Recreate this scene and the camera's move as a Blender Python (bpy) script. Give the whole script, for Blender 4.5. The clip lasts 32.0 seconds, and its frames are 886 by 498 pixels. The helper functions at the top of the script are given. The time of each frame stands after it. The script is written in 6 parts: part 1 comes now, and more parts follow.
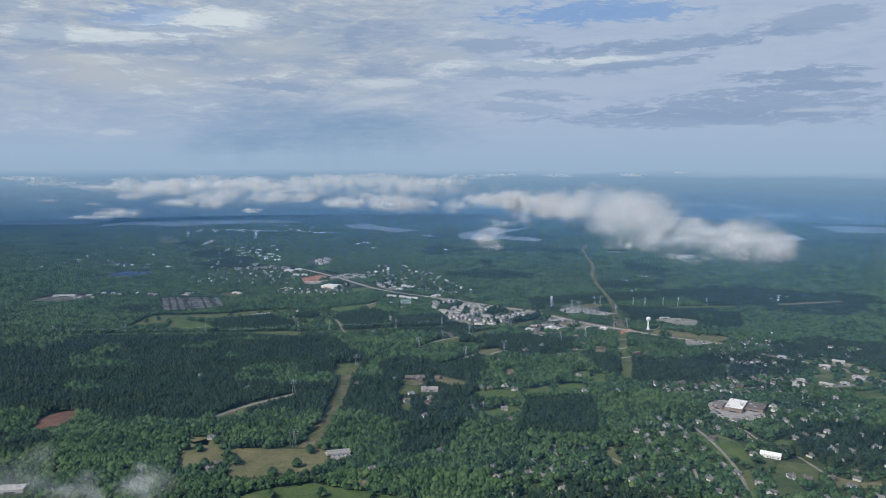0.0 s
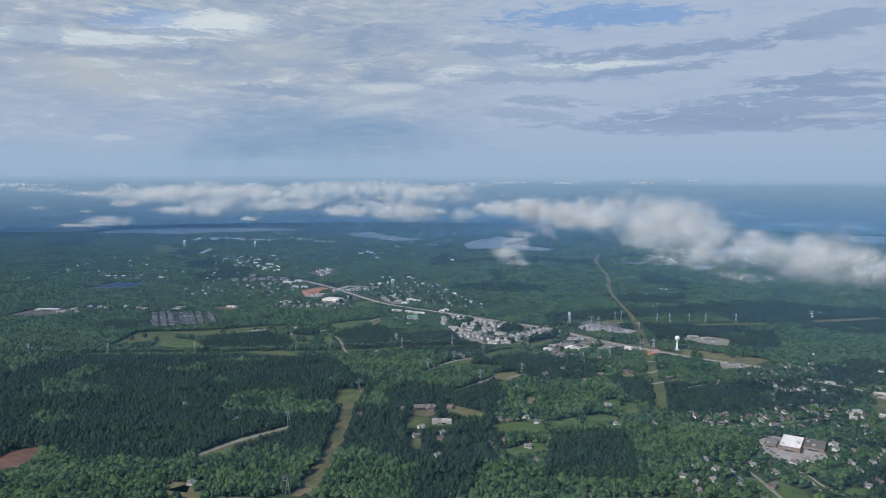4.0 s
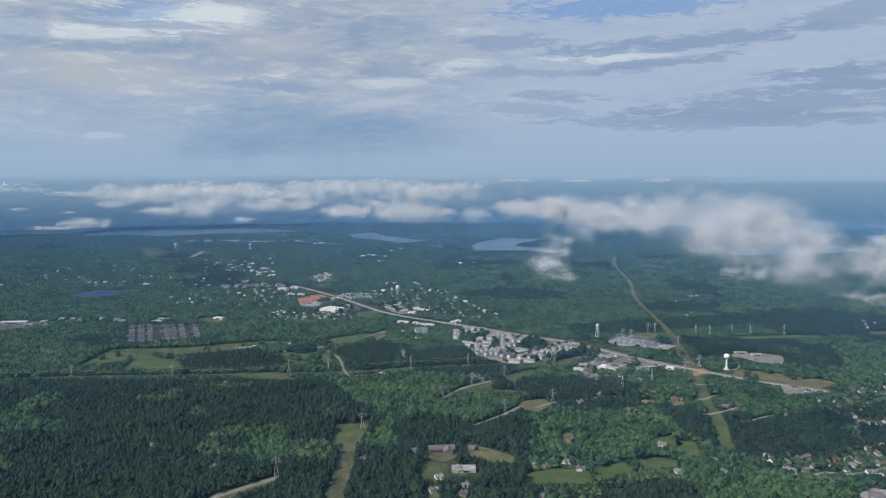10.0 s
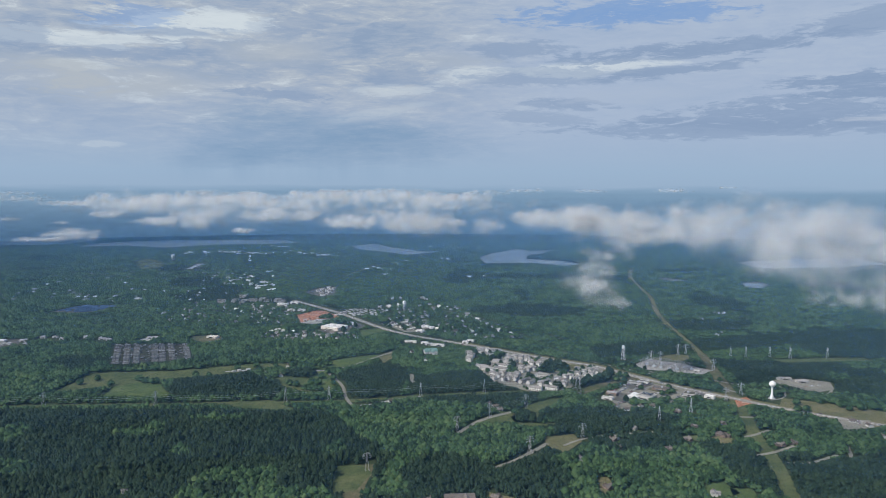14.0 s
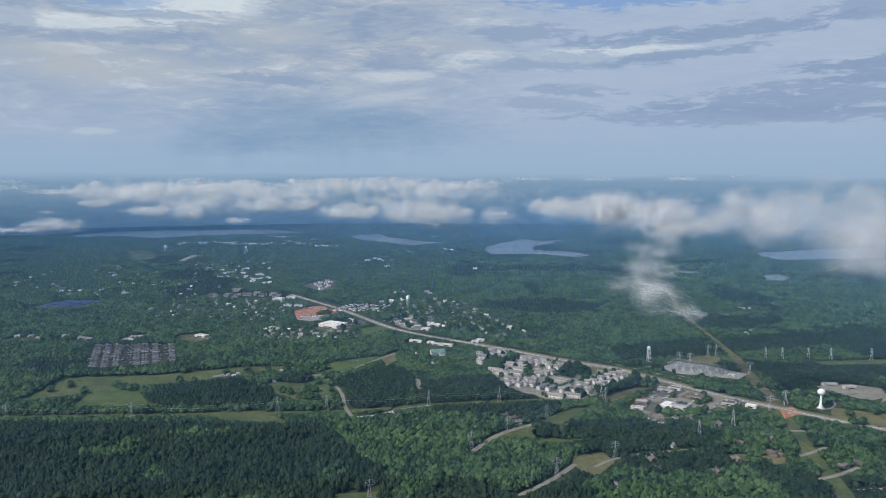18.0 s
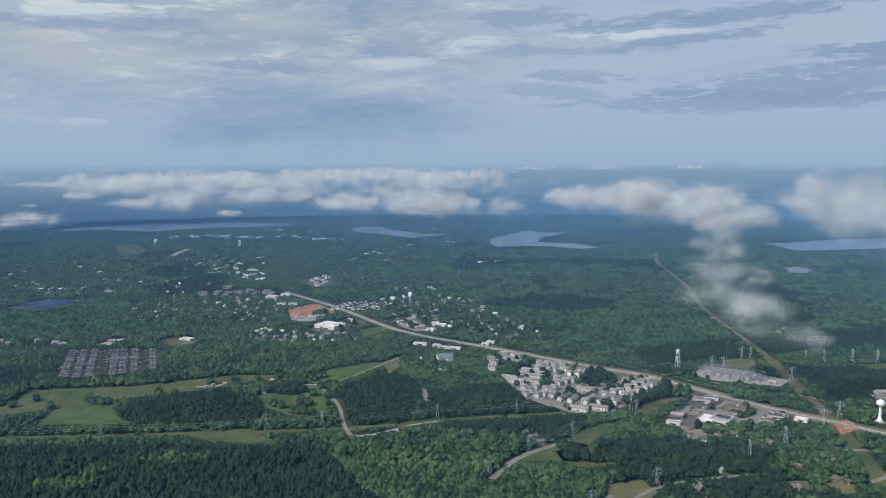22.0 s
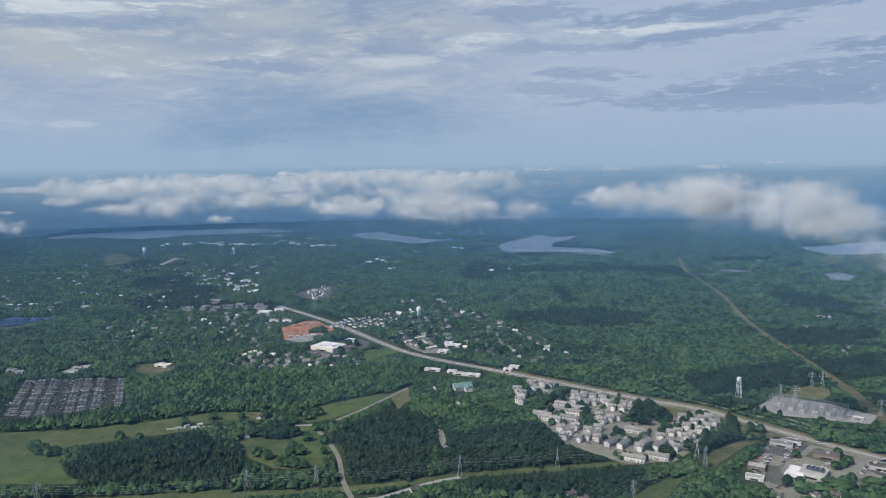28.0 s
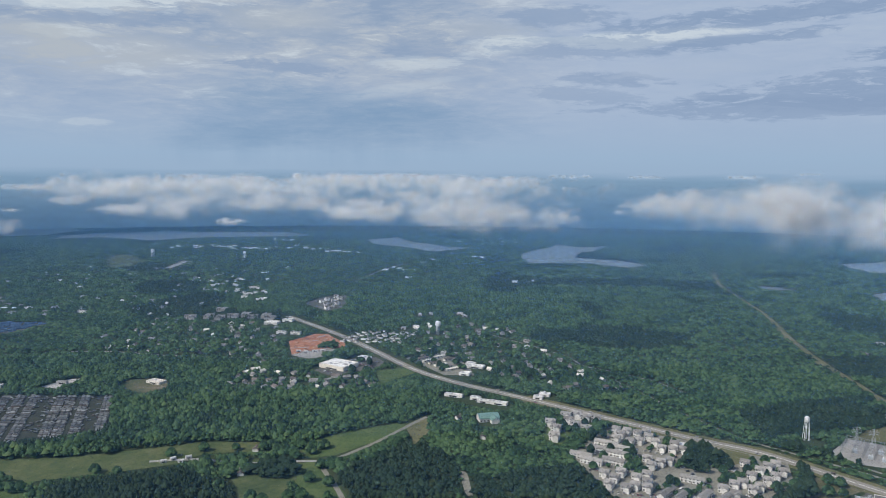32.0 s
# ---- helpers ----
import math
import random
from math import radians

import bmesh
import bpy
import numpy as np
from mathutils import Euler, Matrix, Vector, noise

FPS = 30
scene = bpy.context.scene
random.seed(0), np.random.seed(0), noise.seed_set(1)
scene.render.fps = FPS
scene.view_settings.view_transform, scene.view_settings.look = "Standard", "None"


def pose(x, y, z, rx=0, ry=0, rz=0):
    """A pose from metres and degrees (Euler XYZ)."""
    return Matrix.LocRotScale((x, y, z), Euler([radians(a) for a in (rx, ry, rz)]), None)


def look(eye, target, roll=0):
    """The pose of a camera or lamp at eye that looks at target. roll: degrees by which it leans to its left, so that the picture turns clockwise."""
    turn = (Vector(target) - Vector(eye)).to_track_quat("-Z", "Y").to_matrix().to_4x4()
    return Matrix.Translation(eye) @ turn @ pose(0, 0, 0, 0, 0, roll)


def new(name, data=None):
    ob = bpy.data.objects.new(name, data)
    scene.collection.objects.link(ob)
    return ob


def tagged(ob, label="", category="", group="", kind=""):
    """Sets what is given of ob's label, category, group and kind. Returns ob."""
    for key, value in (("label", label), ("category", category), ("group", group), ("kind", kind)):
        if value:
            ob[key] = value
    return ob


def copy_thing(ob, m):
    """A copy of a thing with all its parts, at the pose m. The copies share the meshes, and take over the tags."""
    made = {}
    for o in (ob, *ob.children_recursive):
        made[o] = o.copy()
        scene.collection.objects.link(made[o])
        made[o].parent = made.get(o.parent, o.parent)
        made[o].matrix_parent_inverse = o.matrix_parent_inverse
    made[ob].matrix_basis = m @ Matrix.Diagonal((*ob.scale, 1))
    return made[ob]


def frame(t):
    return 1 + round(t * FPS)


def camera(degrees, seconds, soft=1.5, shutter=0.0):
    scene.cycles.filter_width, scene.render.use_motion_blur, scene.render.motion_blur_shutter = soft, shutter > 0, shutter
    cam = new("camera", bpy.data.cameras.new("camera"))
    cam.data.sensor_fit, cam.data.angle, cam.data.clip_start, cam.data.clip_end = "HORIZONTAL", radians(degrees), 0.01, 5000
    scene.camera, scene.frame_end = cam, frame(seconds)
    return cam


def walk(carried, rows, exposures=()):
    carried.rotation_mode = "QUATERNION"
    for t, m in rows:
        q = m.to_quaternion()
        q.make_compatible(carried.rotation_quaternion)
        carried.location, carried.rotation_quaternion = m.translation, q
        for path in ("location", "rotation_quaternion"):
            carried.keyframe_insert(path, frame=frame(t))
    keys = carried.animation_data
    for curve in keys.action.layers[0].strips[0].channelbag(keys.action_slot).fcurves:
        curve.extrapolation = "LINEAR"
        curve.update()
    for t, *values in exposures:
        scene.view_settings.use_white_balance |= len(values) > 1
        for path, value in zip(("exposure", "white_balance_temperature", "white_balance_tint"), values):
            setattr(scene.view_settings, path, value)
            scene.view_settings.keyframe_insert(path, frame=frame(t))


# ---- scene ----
# A wooded lowland with lakes, seen from a light aircraft on a slow descent under a broken cloud layer.
cam = camera(61.9, 32.0, soft=0.9)
# seconds, x, y, z, heading to the right, tilt down, lean (degrees)
FLIGHT = [
    (0, 0.00, 0.00, 340.00, 0.400, 6.599, 0.202),
    (1, -3.83, 30.92, 338.86, 0.432, 6.463, 0.188),
    (2, -7.63, 61.71, 337.66, 0.370, 6.233, 0.307),
    (3, -11.42, 92.39, 336.40, 0.250, 6.106, 0.304),
    (3.5, -13.30, 107.68, 335.76, 0.213, 6.006, 0.349),
    (5.5, -20.77, 168.56, 333.06, 0.178, 6.017, 0.126),
    (6, -22.62, 183.71, 332.36, 0.169, 6.002, 0.008),
    (7, -26.31, 213.92, 330.92, 0.170, 6.089, -0.126),
    (8, -29.98, 244.02, 329.44, 0.151, 6.150, -0.202),
    (9, -33.62, 274.01, 327.93, 0.169, 6.101, -0.031),
    (10, -37.24, 303.89, 326.38, 0.161, 6.046, 0.125),
    (11, -40.83, 333.67, 324.81, 0.043, 5.957, 0.268),
    (12, -44.41, 363.33, 323.20, -0.050, 5.743, 0.277),
    (12.5, -46.18, 378.13, 322.39, -0.052, 5.584, 0.272),
    (13, -47.95, 392.90, 321.57, -0.118, 5.428, 0.209),
    (14, -51.48, 422.36, 319.92, -0.155, 5.207, 0.207),
    (14.5, -53.23, 437.05, 319.09, -0.198, 5.192, 0.200),
    (16.5, -60.19, 495.57, 315.71, -0.179, 5.643, 0.346),
    (17, -61.91, 510.14, 314.86, -0.199, 5.738, 0.316),
    (18, -65.34, 539.20, 313.15, -0.181, 6.026, 0.176),
    (18.5, -67.05, 553.70, 312.29, -0.186, 6.249, 0.078),
    (19, -68.75, 568.17, 311.43, -0.142, 6.398, -0.019),
    (20, -72.13, 597.04, 309.71, -0.101, 6.608, -0.142),
    (21, -75.49, 625.83, 307.98, -0.076, 6.730, -0.255),
    (22, -78.83, 654.52, 306.26, -0.071, 6.718, -0.172),
    (23, -82.14, 683.12, 304.54, -0.102, 6.674, -0.056),
    (24, -85.43, 711.64, 302.82, -0.184, 6.564, 0.137),
    (25, -88.70, 740.07, 301.11, -0.213, 6.527, 0.280),
    (25.5, -90.32, 754.25, 300.27, -0.203, 6.533, 0.321),
    (27.5, -96.76, 810.77, 296.91, -0.154, 6.509, -0.577),
    (28, -98.35, 824.85, 296.08, -0.213, 6.420, -0.610),
    (29, -101.52, 852.95, 294.44, -0.420, 6.239, -0.527),
    (29.5, -103.10, 866.97, 293.63, -0.455, 6.244, -0.349),
    (30, -104.67, 880.97, 292.82, -0.503, 6.247, -0.120),
    (30.5, -106.23, 894.95, 292.02, -0.794, 6.108, 0.076),
    (31, -107.79, 908.91, 291.23, -1.073, 6.045, 0.256),
    (31.5, -109.34, 922.85, 290.45, -1.308, 5.979, 0.393),
    (32, -110.89, 936.78, 289.67, -1.468, 5.903, 0.538),
]


def seat(x, y, z, heading, tilt, lean):
    return pose(x, y, z, 0, 0, -heading) @ pose(0, 0, 0, 90 - tilt) @ pose(0, 0, 0, 0, 0, lean)


walk(cam, [(row[0], seat(*row[1:])) for row in FLIGHT])

# ---- sky and sun ----
SUN_EL, SUN_AZ = 44.0, 238.0          # degrees; azimuth clockwise from +y: behind and left of the flight
world = bpy.data.worlds.new("world")
scene.world = world
world.use_nodes = True
wn = world.node_tree.nodes
sky_tex = wn.new("ShaderNodeTexSky")
sky_tex.sky_type, sky_tex.sun_disc = "NISHITA", False
sky_tex.sun_elevation, sky_tex.sun_rotation = radians(SUN_EL), radians(SUN_AZ)
sky_tex.altitude, sky_tex.air_density, sky_tex.dust_density = 300, 1.0, 2.0
wn["Background"].inputs["Strength"].default_value = 0.13
world.node_tree.links.new(sky_tex.outputs["Color"], wn["Background"].inputs["Color"])
sun = new("sun", bpy.data.lights.new("sun", "SUN"))
sun.data.energy, sun.data.angle, sun.data.color = 3.3, radians(0.6), (1.0, 0.93, 0.82)
a, e = radians(SUN_AZ), radians(SUN_EL)
SUN_DIR = Vector((math.sin(a) * math.cos(e), math.cos(a) * math.cos(e), math.sin(e)))
sun.matrix_world = look(SUN_DIR * 100, (0, 0, 0))
scene.view_settings.exposure = 0.0
scene.cycles.transparent_max_bounces = 96

# ---- materials ----
MATS = {}


class Graph:
    """A small builder of node materials."""

    def __init__(self, name):
        self.mat = bpy.data.materials.new(name)
        self.mat.use_nodes = True
        self.nodes, self.links = self.mat.node_tree.nodes, self.mat.node_tree.links
        self.bsdf, self.out = self.nodes["Principled BSDF"], self.nodes["Material Output"]
        MATS[name] = self.mat

    def node(self, kind, *ins, **props):
        n = self.nodes.new("ShaderNode" + kind)
        for k, v in props.items():
            if k == "op":
                n.operation = v
            elif k == "blend":
                n.data_type, n.blend_type = "RGBA", v
            elif k == "interp":
                n.interpolation_type = v
        for k, v in ins:
            self.feed(n.inputs[k], v)
        return n

    def feed(self, socket, v):
        if hasattr(v, "is_output"):
            self.links.new(v, socket)
        else:
            socket.default_value = v

    def coords(self, scale=(1, 1, 1)):
        tc = self.node("TexCoord")
        return self.node("Mapping", ("Vector", tc.outputs["Object"]), ("Scale", scale)).outputs[0]

    def noise(self, vec, scale, detail=4.0, rough=0.55, distortion=0.0):
        return self.node("TexNoise", ("Vector", vec), ("Scale", scale), ("Detail", detail), ("Roughness", rough), ("Distortion", distortion)).outputs["Fac"]

    def ramp(self, fac, *stops):
        r = self.node("ValToRGB", ("Fac", fac))
        while len(r.color_ramp.elements) < len(stops):
            r.color_ramp.elements.new(0.5)
        for el, (pos, col) in zip(r.color_ramp.elements, stops):
            el.position = pos
            el.color = (*col, 1) if len(col) == 3 else col
        return r.outputs["Color"]

    def grey(self, fac, lo, hi, a=0.0, b=1.0):
        return self.node("MapRange", ("Value", fac), ("From Min", lo), ("From Max", hi), ("To Min", a), ("To Max", b)).outputs[0]

    def mix(self, fac, a, b, blend="MIX"):
        n = self.node("Mix", blend=blend)
        self.feed(n.inputs["Factor"], fac)
        self.feed(n.inputs[6], a if hasattr(a, "is_output") else (*a, 1))
        self.feed(n.inputs[7], b if hasattr(b, "is_output") else (*b, 1))
        return n.outputs[2]

    def math(self, op, a, b=0.0):
        n = self.node("Math", op=op)
        self.feed(n.inputs[0], a)
        self.feed(n.inputs[1], b)
        return n.outputs[0]

    def finish(self, color, rough=0.85, metal=0.0, bump=None, strength=0.4, dist=1.0, spec=0.3):
        self.feed(self.bsdf.inputs["Base Color"], color if hasattr(color, "is_output") else (*color, 1))
        self.feed(self.bsdf.inputs["Roughness"], rough)
        self.feed(self.bsdf.inputs["Metallic"], metal)
        self.feed(self.bsdf.inputs["Specular IOR Level"], spec)
        if bump is not None:
            b = self.node("Bump", ("Height", bump), ("Strength", strength), ("Distance", dist))
            self.links.new(b.outputs[0], self.bsdf.inputs["Normal"])
        return self.mat


def plain(name, col, rough=0.8, scale=0.15, spread=0.25, metal=0.0, fine=2.0, per_object=0.0, spec=0.3):
    """A painted, mineral or metal surface with stains and grain at two scales."""
    g = Graph(name)
    v = g.coords()
    big, small = g.noise(v, scale, 5.0), g.noise(v, fine, 3.0)
    k = g.math("ADD", g.grey(big, 0.3, 0.7, 1 - spread, 1 + spread), g.grey(small, 0.3, 0.7, -spread * 0.4, spread * 0.4))
    if per_object:
        info = g.node("ObjectInfo")
        k = g.math("MULTIPLY", k, g.grey(info.outputs["Random"], 0, 1, 1 - per_object, 1 + per_object))
    c = g.node("Combine" + "Color", ("Red", k), ("Green", k), ("Blue", k)).outputs[0]
    return g.finish(g.mix(1.0, col, c, "MULTIPLY"), rough, metal, small, 0.3, 0.2, spec)


def mottled(name, stops, scale, fine, rough=0.9, bump=0.5, dist=1.0, island=False, spec=0.2):
    """A natural surface: a ramp over broad noise broken up by fine noise."""
    g = Graph(name)
    v = g.coords()
    broad, f = g.noise(v, scale, 6.0, 0.6), g.noise(v, fine, 4.0, 0.65)
    k = g.math("ADD", g.math("MULTIPLY", broad, 0.62), g.math("MULTIPLY", f, 0.38))
    if island:
        geo = g.node("NewGeometry")
        k = g.math("ADD", g.math("MULTIPLY", k, 0.72), g.math("MULTIPLY", geo.outputs["Random Per Island"], 0.28))
    return g.finish(g.ramp(k, *stops), rough, 0.0, f, bump, dist, spec)


mottled("woodland_floor", [(0.3, (0.022, 0.035, 0.016)), (0.5, (0.04, 0.058, 0.024)), (0.7, (0.075, 0.085, 0.04))], 0.006, 0.09)
mottled("broadleaf", [(0.30, (0.009, 0.023, 0.014)), (0.41, (0.020, 0.047, 0.022)), (0.53, (0.045, 0.090, 0.036)), (0.65, (0.074, 0.124, 0.048)), (0.8, (0.108, 0.150, 0.060))], 0.018, 0.06, island=True, bump=0.8)
mottled("pine", [(0.3, (0.009, 0.022, 0.014)), (0.5, (0.018, 0.038, 0.021)), (0.75, (0.036, 0.060, 0.030))], 0.02, 0.07, island=True, bump=0.8)
mottled("meadow", [(0.32, (0.035, 0.060, 0.024)), (0.44, (0.065, 0.092, 0.035)), (0.54, (0.095, 0.115, 0.046)), (0.62, (0.13, 0.138, 0.062)), (0.74, (0.19, 0.175, 0.095))], 0.022, 0.14, bump=0.6)
mottled("hayfield", [(0.3, (0.075, 0.095, 0.042)), (0.45, (0.115, 0.12, 0.055)), (0.56, (0.16, 0.148, 0.075)), (0.72, (0.22, 0.195, 0.11))], 0.03, 0.16, bump=0.5)
mottled("lawn", [(0.3, (0.042, 0.072, 0.024)), (0.48, (0.07, 0.11, 0.036)), (0.7, (0.13, 0.155, 0.06))], 0.035, 0.25, bump=0.3)
mottled("cleared_strip", [(0.34, (0.045, 0.068, 0.030)), (0.45, (0.085, 0.095, 0.045)), (0.54, (0.13, 0.118, 0.065)), (0.66, (0.22, 0.185, 0.125))], 0.026, 0.12, bump=0.6)
mottled("brown_clay", [(0.3, (0.06, 0.05, 0.035)), (0.45, (0.115, 0.07, 0.05)), (0.57, (0.17, 0.09, 0.065)), (0.72, (0.27, 0.18, 0.14))], 0.05, 0.2, bump=0.6)
mottled("red_clay", [(0.3, (0.14, 0.075, 0.045)), (0.42, (0.30, 0.12, 0.065)), (0.53, (0.42, 0.19, 0.11)), (0.62, (0.52, 0.40, 0.31))], 0.11, 0.34, bump=0.8)
mottled("gravel", [(0.25, (0.20, 0.19, 0.18)), (0.5, (0.32, 0.31, 0.29)), (0.75, (0.45, 0.43, 0.40))], 0.05, 0.5)
mottled("lane_gravel", [(0.25, (0.14, 0.14, 0.115)), (0.5, (0.23, 0.222, 0.18)), (0.75, (0.34, 0.325, 0.265))], 0.05, 0.4)
mottled("asphalt", [(0.25, (0.058, 0.060, 0.052)), (0.5, (0.105, 0.104, 0.09)), (0.75, (0.19, 0.185, 0.16))], 0.04, 0.5, bump=0.1)
mottled("yard_dirt", [(0.25, (0.025, 0.03, 0.022)), (0.5, (0.042, 0.048, 0.035)), (0.75, (0.075, 0.078, 0.058))], 0.06, 0.5, bump=0.2)
mottled("highway_concrete", [(0.25, (0.20, 0.185, 0.155)), (0.5, (0.265, 0.245, 0.205)), (0.75, (0.34, 0.315, 0.27))], 0.03, 0.4, bump=0.1)
plain("white_siding", (0.66, 0.65, 0.62), 0.7, spread=0.1, per_object=0.2)
plain("white_roof", (0.80, 0.79, 0.77), 0.6, 0.05, 0.08)
plain("cream_roof", (0.70, 0.66, 0.58), 0.7, 0.05, 0.1)
plain("grey_shingle", (0.21, 0.205, 0.195), 0.85, 0.3, 0.2, per_object=0.35)
plain("brown_shingle", (0.15, 0.13, 0.115), 0.85, 0.3, 0.2, per_object=0.35)
plain("brick_wall", (0.21, 0.165, 0.14), 0.85, 0.3, 0.15, per_object=0.2)
plain("green_metal_roof", (0.16, 0.27, 0.24), 0.5, 0.1, 0.12)
plain("concrete", (0.42, 0.41, 0.39), 0.8, 0.1, 0.15)
plain("pale_shingle", (0.26, 0.25, 0.235), 0.8, 0.3, 0.2, per_object=0.25)
plain("weathered_steel", (0.24, 0.25, 0.26), 0.6, 0.5, 0.2, metal=0.3)
plain("galvanised_steel", (0.50, 0.51, 0.52), 0.45, 0.5, 0.15, metal=0.6)
plain("tank_paint", (0.82, 0.83, 0.84), 0.45, 0.2, 0.06)
plain("tank_grey", (0.45, 0.49, 0.52), 0.5, 0.2, 0.08)
plain("dark_glass", (0.03, 0.035, 0.04), 0.15, 0.5, 0.2, spec=0.6)
plain("solar_glass", (0.02, 0.022, 0.03), 0.2, 0.5, 0.2, spec=0.6)
plain("blue_cover", (0.10, 0.17, 0.29), 0.6, 0.3, 0.3)
plain("bark", (0.10, 0.075, 0.055), 0.9, 1.0, 0.3)
plain("rubber", (0.02, 0.02, 0.02), 0.8, 1.0, 0.2)
plain("line_paint", (0.75, 0.74, 0.70), 0.7, 0.5, 0.15)


def vehicle_paint():
    g = Graph("car_paint")
    info = g.node("ObjectInfo")
    return g.finish(g.ramp(info.outputs["Random"], (0.0, (0.75, 0.75, 0.74)), (0.3, (0.45, 0.46, 0.47)), (0.5, (0.05, 0.05, 0.055)), (0.7, (0.10, 0.14, 0.25)), (0.85, (0.30, 0.05, 0.04)), (1.0, (0.6, 0.58, 0.52))), 0.35, 0.1, spec=0.5)


vehicle_paint()


def yard_paint():
    g = Graph("yard_vehicle_paint")
    geo = g.node("NewGeometry")
    return g.finish(g.ramp(geo.outputs["Random Per Island"], (0.0, (0.05, 0.05, 0.055)), (0.3, (0.14, 0.145, 0.14)), (0.5, (0.30, 0.305, 0.29)), (0.62, (0.05, 0.065, 0.085)), (0.75, (0.10, 0.075, 0.06)), (0.9, (0.11, 0.115, 0.10)), (1.0, (0.48, 0.48, 0.46))), 0.4, 0.1, spec=0.5)


yard_paint()


def water_material():
    g = Graph("lake_water")
    g.bsdf.inputs["IOR"].default_value = 1.9
    v = g.coords((1, 1, 1))
    return g.finish((0.22, 0.245, 0.25), 0.26, 0.0, g.noise(v, 0.05, 4.0, 0.6), 0.03, 0.5, 1.0)


water_material()


def cloud_material():
    """Droplet puffs: soft discs that scatter light to both sides and thin out towards the rim."""
    g = Graph("cloud_vapour")
    uv = g.node("TexCoord").outputs["UV"]
    d = g.node("VectorMath", op="LENGTH")
    g.links.new(uv, d.inputs[0])
    rim = g.grey(d.outputs["Value"], 1.0, 0.0)
    v = g.coords()
    billow = g.math("ADD", g.math("MULTIPLY", g.noise(v, 0.02, 5.0, 0.55), 0.55), g.math("MULTIPLY", g.noise(v, 0.07, 6.0, 0.62), 0.45))
    torn = g.math("ADD", g.math("MULTIPLY", rim, 0.9), g.math("MULTIPLY", g.math("SUBTRACT", billow, 0.5), 2.5))
    body = g.node("MapRange", ("Value", torn), ("From Min", 0.18), ("From Max", 1.2), interp="SMOOTHSTEP").outputs[0]
    alpha = g.math("MULTIPLY", g.math("MULTIPLY", body, g.grey(rim, 0.0, 0.5)), 0.22)
    col = (0.60, 0.66, 0.74, 1)
    dif, tra, clear = g.node("BsdfDiffuse", ("Color", col)), g.node("BsdfTranslucent", ("Color", col)), g.node("BsdfTransparent")
    both = g.node("MixShader", ("Fac", 0.42), (1, dif.outputs[0]), (2, tra.outputs[0]))
    final = g.node("MixShader", ("Fac", alpha), (1, clear.outputs[0]), (2, both.outputs[0]))
    g.links.new(final.outputs[0], g.out.inputs["Surface"])


cloud_material()


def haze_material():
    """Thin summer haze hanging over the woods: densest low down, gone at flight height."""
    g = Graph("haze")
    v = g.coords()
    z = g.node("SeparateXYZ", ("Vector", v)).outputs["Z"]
    # alpha also rises with y: these added sheets stand in for distance haze
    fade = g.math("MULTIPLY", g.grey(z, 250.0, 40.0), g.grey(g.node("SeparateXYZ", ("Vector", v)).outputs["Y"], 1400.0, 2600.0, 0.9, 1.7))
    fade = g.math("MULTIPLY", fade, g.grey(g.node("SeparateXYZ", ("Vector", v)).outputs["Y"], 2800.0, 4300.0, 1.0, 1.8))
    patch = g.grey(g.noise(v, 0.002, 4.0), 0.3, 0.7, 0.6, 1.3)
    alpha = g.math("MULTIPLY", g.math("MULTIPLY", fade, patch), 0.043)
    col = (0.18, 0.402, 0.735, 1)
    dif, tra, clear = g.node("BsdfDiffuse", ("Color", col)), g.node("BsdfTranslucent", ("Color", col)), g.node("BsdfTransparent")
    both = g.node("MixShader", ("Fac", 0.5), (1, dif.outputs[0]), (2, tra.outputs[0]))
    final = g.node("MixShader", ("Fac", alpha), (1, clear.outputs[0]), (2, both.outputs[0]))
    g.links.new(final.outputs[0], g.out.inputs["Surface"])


haze_material()


